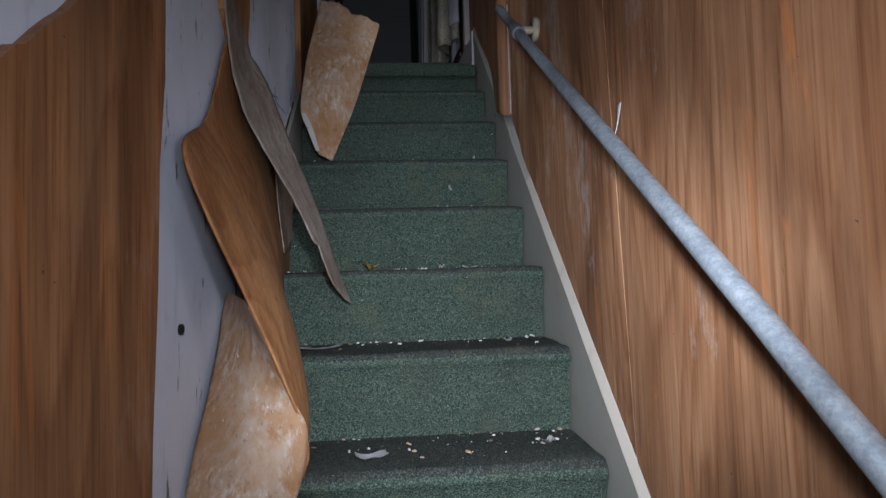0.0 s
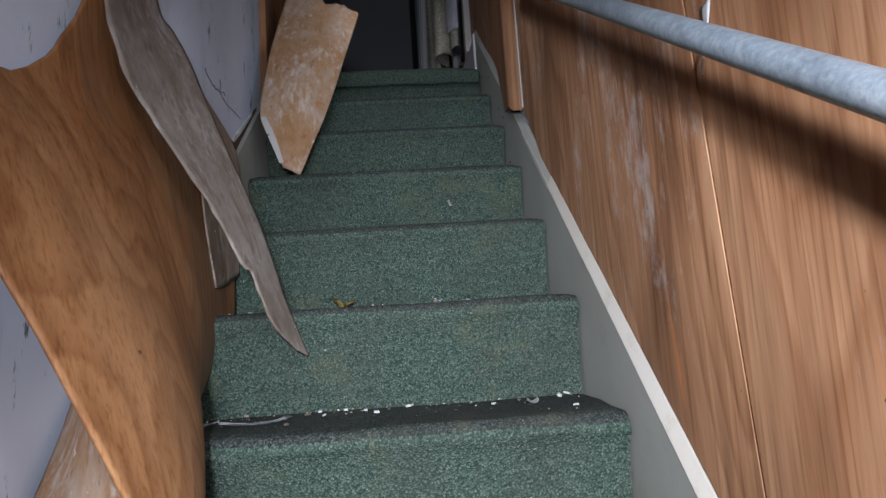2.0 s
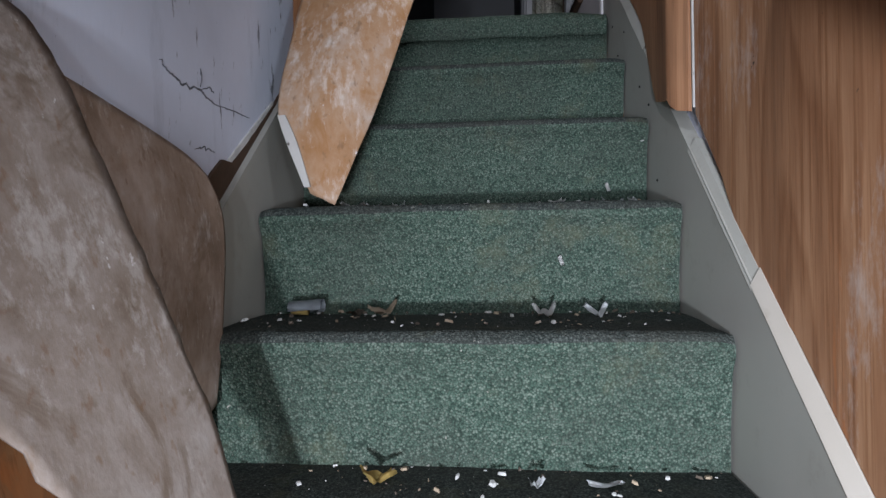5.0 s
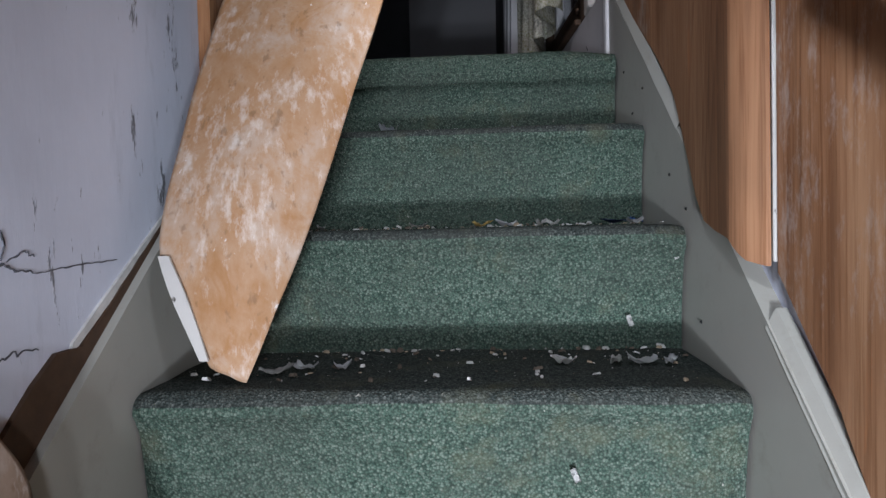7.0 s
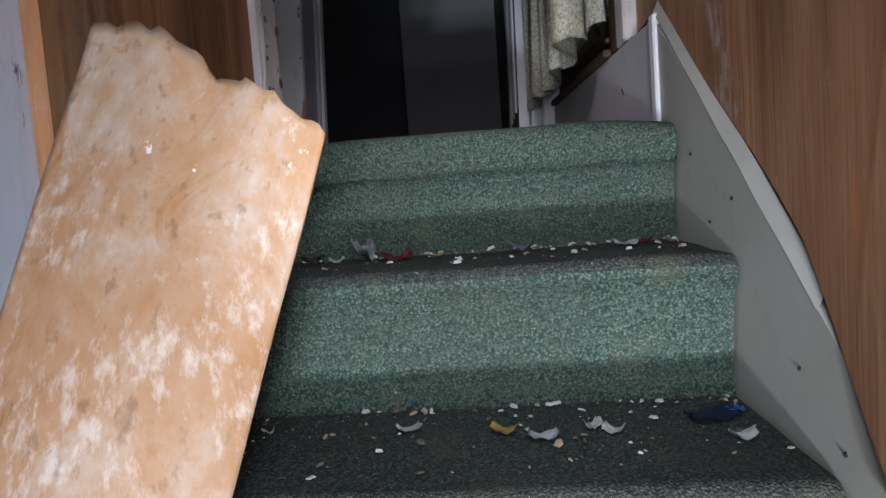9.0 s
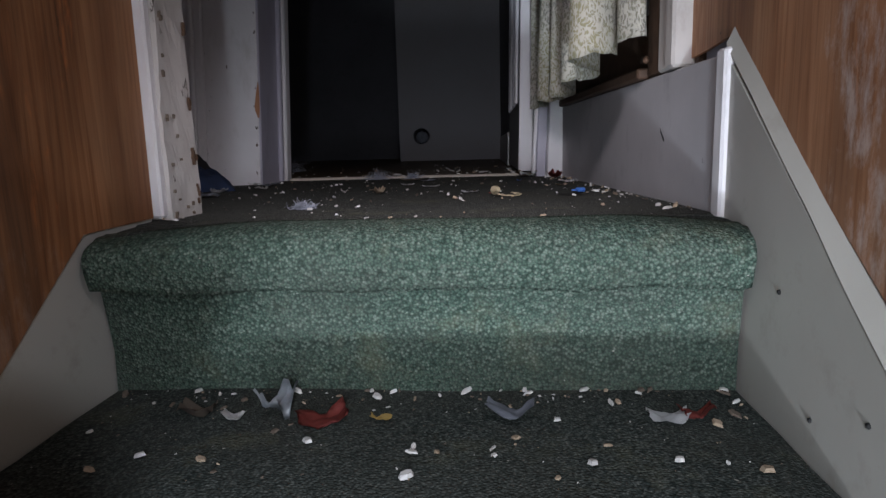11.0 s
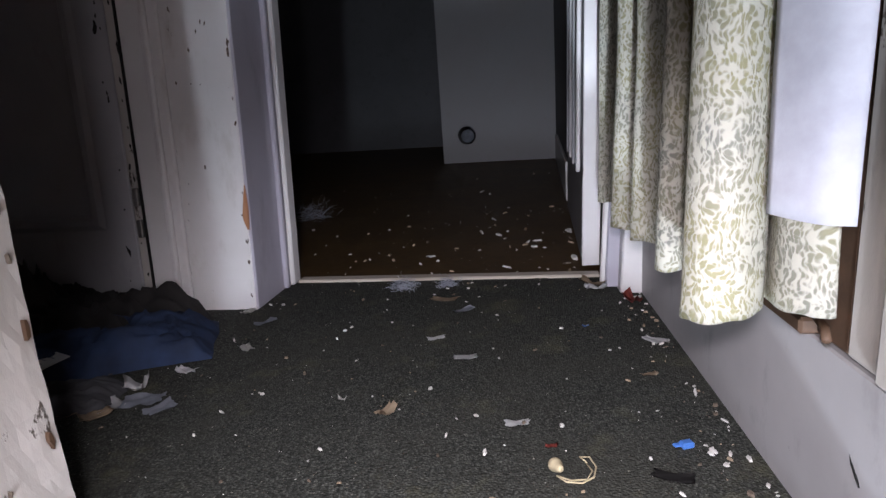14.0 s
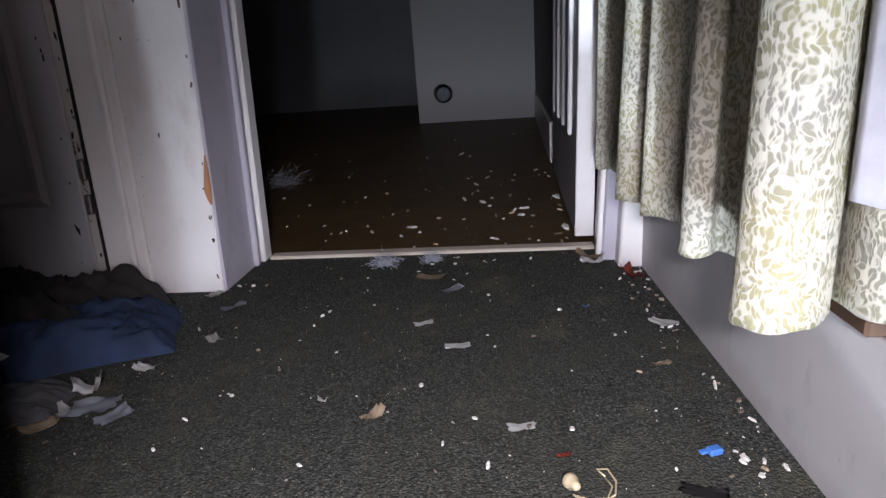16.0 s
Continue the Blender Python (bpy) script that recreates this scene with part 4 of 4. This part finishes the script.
def scrap(name, mat, at, size, label, category, lift=0.012, turn=0.0, aspect=0.6, seed=0, curl=1.0):
    """A crumpled or curled flat scrap of paper, plastic or cloth."""
    bm = bmesh.new()
    n = 8
    rows = []
    for j in range(n + 1):
        row = []
        for i in range(n + 1):
            u, v = i / n * 2 - 1, j / n * 2 - 1
            wob = noise.noise(Vector((u * 1.5 + seed, v * 1.5, seed * 0.7)))
            e = 1 + 0.22 * noise.noise(Vector((math.atan2(v, u) * 2, seed, 3)))
            x, y = u * size * e, v * size * aspect * e
            z = lift * (0.5 * curl * (u * u) + 0.55 * (wob + 0.6))
            row.append(bm.verts.new((x, y, max(z, 0.0006))))
        rows.append(row)
    for a, b in zip(rows, rows[1:]):
        for i in range(n):
            bm.faces.new((a[i], a[i + 1], b[i + 1], b[i]))
    bmesh.ops.solidify(bm, geom=bm.faces[:], thickness=-0.0008)
    low = min(v.co.z for v in bm.verts)
    bmesh.ops.translate(bm, verts=bm.verts[:], vec=(0, 0, -low))
    ob = mesh_ob(name, bm, mat, None, True)
    ob.matrix_world = pose(*at, 0, 0, turn)
    return tagged(ob, label, category)


Z = step_z
# on the treads, from the bottom up
scrap("paper_scrap", PAPER, (-0.105, -1.500, Z(1) + 0.002), 0.030, "torn white paper scrap on the green carpet", "paper", 0.012, 10, 0.45, 1)
scrap("plaster_chip", CHIP, (0.262, -1.455, Z(1) + 0.002), 0.013, "grey plaster chip in the corner of a tread", "plaster chip", 0.012, 40, 0.7, 2)
scrap("paint_strip", PAPER, (-0.24, -1.245, Z(2) + 0.002), 0.055, "long curled strip of white paint on a tread", "paint flake", 0.010, 6, 0.16, 3)
scrap("paint_strip", PAPER, (-0.33, -1.235, Z(2) + 0.002), 0.035, "curled strip of white paint against the riser", "paint flake", 0.012, -8, 0.25, 4)
scrap("plaster_chip", CHIP, (0.225, -1.215, Z(2) + 0.002), 0.010, "white plaster chip on a tread", "plaster chip", 0.010, 0, 0.8, 5)
scrap("leaf_scrap", OCHRE, (-0.115, -0.955, Z(3) + 0.002), 0.020, "dry ochre leaf scrap on a tread", "leaf", 0.022, 25, 0.7, 6)
scrap("paper_scrap", PAPER, (0.085, -0.955, Z(3) + 0.002), 0.011, "small folded white paper on a tread", "paper", 0.014, 50, 0.5, 7)
scrap("paint_strip", PAPER, (0.17, -0.945, Z(3) + 0.002), 0.022, "white paint flake on a tread", "paint flake", 0.008, 4, 0.3, 8)
# split foil tube
tb = thing("foil_tube", "crushed silver tube split open lying on a tread", "tube")
bm = bmesh.new()
for k in range(14):
    a = -0.4 + 4.6 * k / 13
    for x in (-0.028, 0.030):
        bm.verts.new((x, 0.014 * math.cos(a), 0.0125 + 0.012 * math.sin(a) + (0.004 if x < 0 else 0)))
bm.verts.ensure_lookup_table()
for k in range(13):
    bm.faces.new((bm.verts[2 * k], bm.verts[2 * k + 1], bm.verts[2 * k + 3], bm.verts[2 * k + 2]))
bmesh.ops.solidify(bm, geom=bm.faces[:], thickness=0.0012)
part("shell", bm, SILVER, tb, smooth=True)
part("wrapper", tube([(-0.002, 0, 0.010), (0.012, 0, 0.0105), (0.026, 0, 0.011)], 0.0092, 12), OCHRE, tb, "orange printed wrapper inside", True)
tb.matrix_world = pose(-0.285, -0.708, Z(4) + 0.002, 0, 0, 178)
scrap("leaf_scrap", CHIP_TAN, (-0.155, -0.708, Z(4) + 0.002), 0.024, "crumpled dry brown leaf on a tread", "leaf", 0.024, 12, 0.6, 9)
scrap("leaf_scrap", CHIP_DARK, (-0.20, -0.712, Z(4) + 0.002), 0.018, "crumpled reddish brown leaf on a tread", "leaf", 0.012, 70, 0.6, 10)
scrap("plaster_chip", CHIP, (0.112, -0.732, Z(4) + 0.002), 0.017, "lump of white plaster on a tread", "plaster chip", 0.022, 12, 0.6, 11)
for dx, tilt in ((-0.010, 38), (0.010, -62)):
    o = scrap("bent_peel", PAPER, (0.197 + dx, -0.715, Z(4) + 0.010), 0.013, "bent white peel of paint standing on a tread", "paint flake", 0.004, 0, 0.32, 12)
    o.matrix_world = pose(0.197 + dx, -0.715, Z(4) + 0.011, 70, tilt, 0)
for k, (x, y, sz, tn) in enumerate(((-0.235, -0.585, 0.022, 30), (-0.20, -0.565, 0.016, -20), (-0.15, -0.560, 0.012, 10), (0.15, -0.545, 0.015, -35), (0.255, -0.545, 0.020, 5), (0.29, -0.55, 0.014, 60), (0.22, -0.545, 0.016, 80))):
    scrap("paint_flake", PAPER if k % 3 else CHIP, (x, y, Z(5) + 0.002), sz, "curled white paint flake on a tread beside the riser", "paint flake", 0.014, tn, 0.45, 20 + k)
for k, (x, y, sz, tn, mt, lb) in enumerate(((-0.072, -0.285, 0.014, 20, CHIP, "white plaster chip on a tread"), (-0.25, -0.275, 0.008, 0, CHIP, "white plaster chip on a tread"), (0.042, -0.30, 0.016, -25, OCHRE, "yellow paper scrap on a tread"),
                                            (0.085, -0.325, 0.018, 8, PAPER, "grey-white flake on a tread"), (0.145, -0.30, 0.011, 40, CHIP, "white plaster chip on a tread"), (0.165, -0.315, 0.012, -30, CHIP, "white plaster chip on a tread"),
                                            (0.285, -0.285, 0.030, 15, BLUE_CLOTH, "dark wrapper with a blue edge on a tread"), (0.315, -0.27, 0.012, 30, BLUE_PLASTIC, "blue plastic wrapper on a tread"), (0.295, -0.345, 0.013, 0, PAPER, "silver scrap on a tread"))):
    scrap("litter_scrap", mt, (x, y, Z(6) + 0.002), sz, lb, "litter", 0.012, tn, 0.55, 30 + k)
for k, (x, y, sz, tn, mt, lb, lf) in enumerate(((-0.155, -0.055, 0.020, 60, SILVER, "curled silver label piece on a tread", 0.04), (-0.105, -0.065, 0.026, 25, RED, "printed wrapper with dull red stripes on a tread", 0.02), (-0.045, -0.060, 0.011, 0, OCHRE, "orange bottle cap scrap on a tread", 0.010),
                                                (0.088, -0.055, 0.024, -5, DUST, "crumpled clear plastic film on a tread", 0.022), (0.245, -0.055, 0.020, 0, PAPER, "white and red wrapper on a tread", 0.014), (0.275, -0.05, 0.017, 10, RED, "dark red wrapper on a tread", 0.016),
                                                (-0.20, -0.06, 0.012, 0, CHIP, "white plaster chip on a tread", 0.012), (-0.24, -0.055, 0.018, 0, CHIP_DARK, "dark crumpled leaf on a tread", 0.02))):
    scrap("litter_scrap", mt, (x, y, Z(7) + 0.002), sz, lb, "litter", lf, tn, 0.55, 50 + k)
# white scuffs hanging on the risers
for x, i, dz in ((0.262, 6, -0.145), (0.330, 6, -0.045), (0.145, 5, -0.10)):
    o = scrap("paint_flake", CHIP, (x, step_y(i) + 0.004, step_z(i) + dz), 0.009, "pale flake stuck to a carpeted riser", "paint flake", 0.003, 0, 0.4, x * 90)
    o.matrix_world = pose(x, step_y(i) + 0.012, step_z(i) + dz, 90, 70, 0)

# on the landing
for k, (x, y, sz, tn, mt) in enumerate(((-0.545, 0.60, 0.030, 20, DUST), (-0.60, 0.585, 0.034, -35, PAPER), (-0.50, 0.575, 0.022, 60, DUST), (-0.655, 0.565, 0.036, 10, CHIP_TAN), (-0.47, 0.80, 0.018, -50, CHIP), (-0.49, 0.93, 0.022, 30, DUST), (-0.56, 1.0, 0.018, 75, CHIP))):
    scrap("plaster_fragment", mt, (x, y, 0.0005), sz, "flat grey plaster fragment beside the heap of clothes", "plaster chip", 0.012, tn, 0.6, 90 + k, 0.3)
for x, y, sz, tn, mt, lb, lf in ((-0.058, 0.765, 0.020, 4, PAPER, "small white paper strip on the landing carpet", 0.003), (-0.149, 0.572, 0.016, 60, CHIP_TAN, "brown and white flake on the landing carpet", 0.014),
                                 (-0.225, 0.61, 0.007, 0, CHIP, "white plaster crumb on the landing carpet", 0.008), (0.036, 0.552, 0.016, 10, PAPER, "pointed white flake on the landing carpet", 0.005),
                                 (-0.138, 1.065, 0.030, -12, CHIP_TAN, "tan paper scrap on the landing carpet", 0.005), (-0.087, 0.994, 0.022, 40, DUST, "grey scrap on the landing carpet", 0.006),
                                 (-0.121, 0.848, 0.016, 25, PAPER, "white sliver on the landing carpet", 0.004), (0.187, 1.115, 0.024, 10, PAPER, "crumpled white tissue by the doorway", 0.020), (0.185, 1.15, 0.030, -30, CHIP_TAN, "dry brown leaf by the doorway", 0.018),
                                 (0.250, 1.035, 0.026, -70, RED, "rust-brown scrap against the skirting", 0.024), (0.262, 0.83, 0.022, -35, PAPER, "white shard beside the skirting", 0.008), (0.230, 0.70, 0.013, 20, CHIP_TAN, "tan flake on the landing carpet", 0.006),
                                 (0.150, 0.90, 0.006, 0, BLUE_PLASTIC, "blue plastic crumb on the landing carpet", 0.006), (0.213, 0.442, 0.022, -15, BLACK_CLOTH, "black cloth scrap on the landing carpet", 0.004),
                                 (-0.53, 0.70, 0.020, -15, PAPER, "white paper curl beside the heap of clothes", 0.012), (0.08, 0.50, 0.008, 10, RED, "reddish crumb on the landing carpet", 0.004)):
    scrap("litter_scrap", mt, (x, y, 0.0005), sz, lb, "litter", lf, tn, 0.42, x * 31 + y * 17)
bp = thing("plastic_clip", "bright blue plastic clip on the landing carpet", "plastic clip")
part("clip_body", box(-0.008, 0.008, -0.006, 0.006, 0.0, 0.008, 0.002), BLUE_PLASTIC, bp)
part("clip_tab", box(-0.016, -0.007, -0.001, 0.006, 0.002, 0.005, 0.001), BLUE_PLASTIC, bp)
bp.matrix_world = pose(0.241, 0.505, 0, 0, 0, 20)
pc = thing("pull_cord", "cotton light-pull cord with a turned wooden knob on the carpet", "pull cord")
bm = bmesh.new()
prof = [(0.0, 0.0), (0.006, 0.001), (0.0085, 0.006), (0.0075, 0.012), (0.0045, 0.016), (0.0050, 0.019), (0.003, 0.022), (0.0, 0.023)]
rings = [[bm.verts.new((r * math.cos(6.283 * k / 14), r * math.sin(6.283 * k / 14), z)) for k in range(14)] for r, z in prof[1:-1]]
for a, b in zip(rings, rings[1:]):
    for k in range(14):
        bm.faces.new((a[k], a[(k + 1) % 14], b[(k + 1) % 14], b[k]))
bm.faces.new(rings[0][::-1])
bm.faces.new(rings[-1])
bmesh.ops.transform(bm, matrix=pose(0.080, 0.452, 0.009, 80, 0, 25), verts=bm.verts[:])
part("knob", bm, STRING, pc, "turned wooden knob", True)
part("cord", tube([(0.084, 0.431, 0.006), (0.095, 0.424, 0.003), (0.112, 0.424, 0.002), (0.126, 0.436, 0.002), (0.130, 0.456, 0.002), (0.124, 0.474, 0.003), (0.112, 0.472, 0.004), (0.120, 0.462, 0.003)], 0.0011, 6), STRING, pc, smooth=True)
part("cord", tube([(0.084, 0.431, 0.006), (0.100, 0.427, 0.003), (0.118, 0.431, 0.002), (0.125, 0.448, 0.002), (0.117, 0.468, 0.002)], 0.0009, 6), STRING, pc, smooth=True)


def fluff(at, r, seed):
    """A loose tuft of grey stuffing: many fine fibres round a core."""
    rng = random.Random(seed)
    bm = bmesh.new()
    for _ in range(170):
        p = Vector((rng.gauss(0, 0.45), rng.gauss(0, 0.35), abs(rng.gauss(0, 0.3)))) * r
        pts = [p]
        d = Vector((rng.gauss(0, 1), rng.gauss(0, 1), rng.gauss(0, 0.6))).normalized()
        for _k in range(4):
            d = (d + 0.7 * Vector((rng.gauss(0, 1), rng.gauss(0, 1), rng.gauss(0, 0.5)))).normalized()
            q = pts[-1] + d * r * 0.22
            q.z = max(q.z, 0.0005)
            pts.append(q)
        tube(pts, 0.0004, 3, bm)
    bmesh.ops.translate(bm, verts=bm.verts[:], vec=at)
    return tagged(mesh_ob("fluff_tuft", bm, DUST), "loose tuft of grey-white stuffing on the floor", "fluff", "tufts of fluff")


for k, (x, y, r) in enumerate(((-0.248, 1.150, 0.030), (-0.146, 1.165, 0.022), (-0.80, 2.05, 0.075), (-0.215, 0.275, 0.016))):
    fluff((x, y, 0.0), r, 300 + k)


def cloth_heap(name, mat, cx, cy, sx, sy, h, turn, seed, label, z0=0.0):
    """Folded, slumped cloth: a domed sheet with sharp creases and an uneven rim."""
    bm = bmesh.new()
    n = 40
    rows = []
    for j in range(n + 1):
        row = []
        for i in range(n + 1):
            u, v = i / n * 2 - 1, j / n * 2 - 1
            p = Vector((u * 1.6 + seed, v * 1.6, seed))
            rim = 1 + 0.16 * noise.noise(Vector((math.atan2(v, u) * 1.3, seed, 0)))
            m = max(abs(u), abs(v))
            body = (1 - m ** 6) * (0.55 + 0.45 * noise.noise(p))
            crease = (1 - m ** 8) * (0.34 * (1 - abs(noise.noise(p * 2.3 + Vector((9, 0, 0)))) * 2.2) + 0.16 * (1 - abs(noise.noise(Vector((p.x * 3, p.y * 9, seed)))) * 3))
            row.append(bm.verts.new((u * sx * rim, v * sy * rim, max(0.002, h * (body + crease)) if m < 1 else 0.0005)))
        rows.append(row)
    for a, b in zip(rows, rows[1:]):
        for i in range(n):
            bm.faces.new((a[i], a[i + 1], b[i + 1], b[i]))
    ob = mesh_ob(name, bm, mat, None, True)
    ob.matrix_world = pose(cx, cy, z0, 0, 0, turn)
    return tagged(ob, label, "clothes", "heap of clothes")


cloth_heap("jacket", BLACK_CLOTH, -0.87, 0.91, 0.22, 0.11, 0.085, -14, 3.3, "crumpled black jacket heaped against the white door")
cloth_heap("jeans", BLUE_CLOTH, -0.73, 0.765, 0.19, 0.10, 0.062, 26, 7.1, "folded dark blue denim lying on the landing carpet")
cloth_heap("bag", BLACK_CLOTH, -1.08, 0.90, 0.13, 0.10, 0.13, 10, 12.4, "slumped black bag beside the clothes")
cloth_heap("grey_cloth", plain("grey_cloth", (0.055, 0.055, 0.06), 0.9, 0, 0.5, 14), -0.72, 0.565, 0.13, 0.05, 0.030, 24, 5.2, "flattened grey cloth at the edge of the heap")
lt = thing("letter", "printed white letter lying on the heap of clothes", "paper")
part("sheet", box(-0.055, 0.055, -0.035, 0.035, 0.0, 0.0012), PAPER, lt)
for k in range(5):
    part("print_line", box(-0.042, 0.030 - 0.01 * (k % 2), 0.018 - 0.010 * k, 0.0205 - 0.010 * k, 0.0012, 0.0016), DUST, lt)
part("print_mark", box(-0.046, -0.040, -0.030, -0.026, 0.0012, 0.0016), BLACK, lt)
lt.matrix_world = pose(-0.775, 0.655, 0.040, 8, -4, -28)
scrap("tissue", PAPER, (-0.575, 0.632, 0.001), 0.018, "crumpled white tissue beside the denim", "tissue", 0.030, 20, 0.8, 77)
scrap("leaf_scrap", CHIP_TAN, (-0.585, 0.545, 0.001), 0.022, "dry tan leaf beside the heap of clothes", "leaf", 0.014, 50, 0.6, 78)
# rusty fixings and gouges
tagged(mesh_ob("wall_gouge", plate(rag(0.325, 0.108, 0.308, 0.092, 5, 0.004, 41) + rag(0.306, 0.088, 0.322, 0.100, 5, 0.004, 42), 0.3325, 0.337), BLACK), "dark gouge in the grey painted board", "gouge", kind="structure")
tagged(mesh_ob("wall_plug", tube([(-0.401, -1.70, -1.05), (-0.396, -1.70, -1.05)], 0.009, 12), BLACK), "dark empty screw hole in bare plaster", "screw hole", kind="structure")
bm = tube([(0.322, 0.402, 0.215), (0.318, 0.380, 0.217), (0.316, 0.352, 0.214), (0.312, 0.338, 0.208)], 0.004, 8)
tagged(mesh_ob("rusty_hook", bm, TIMBER, None, True), "rusty iron hook on the window timber", "hook")
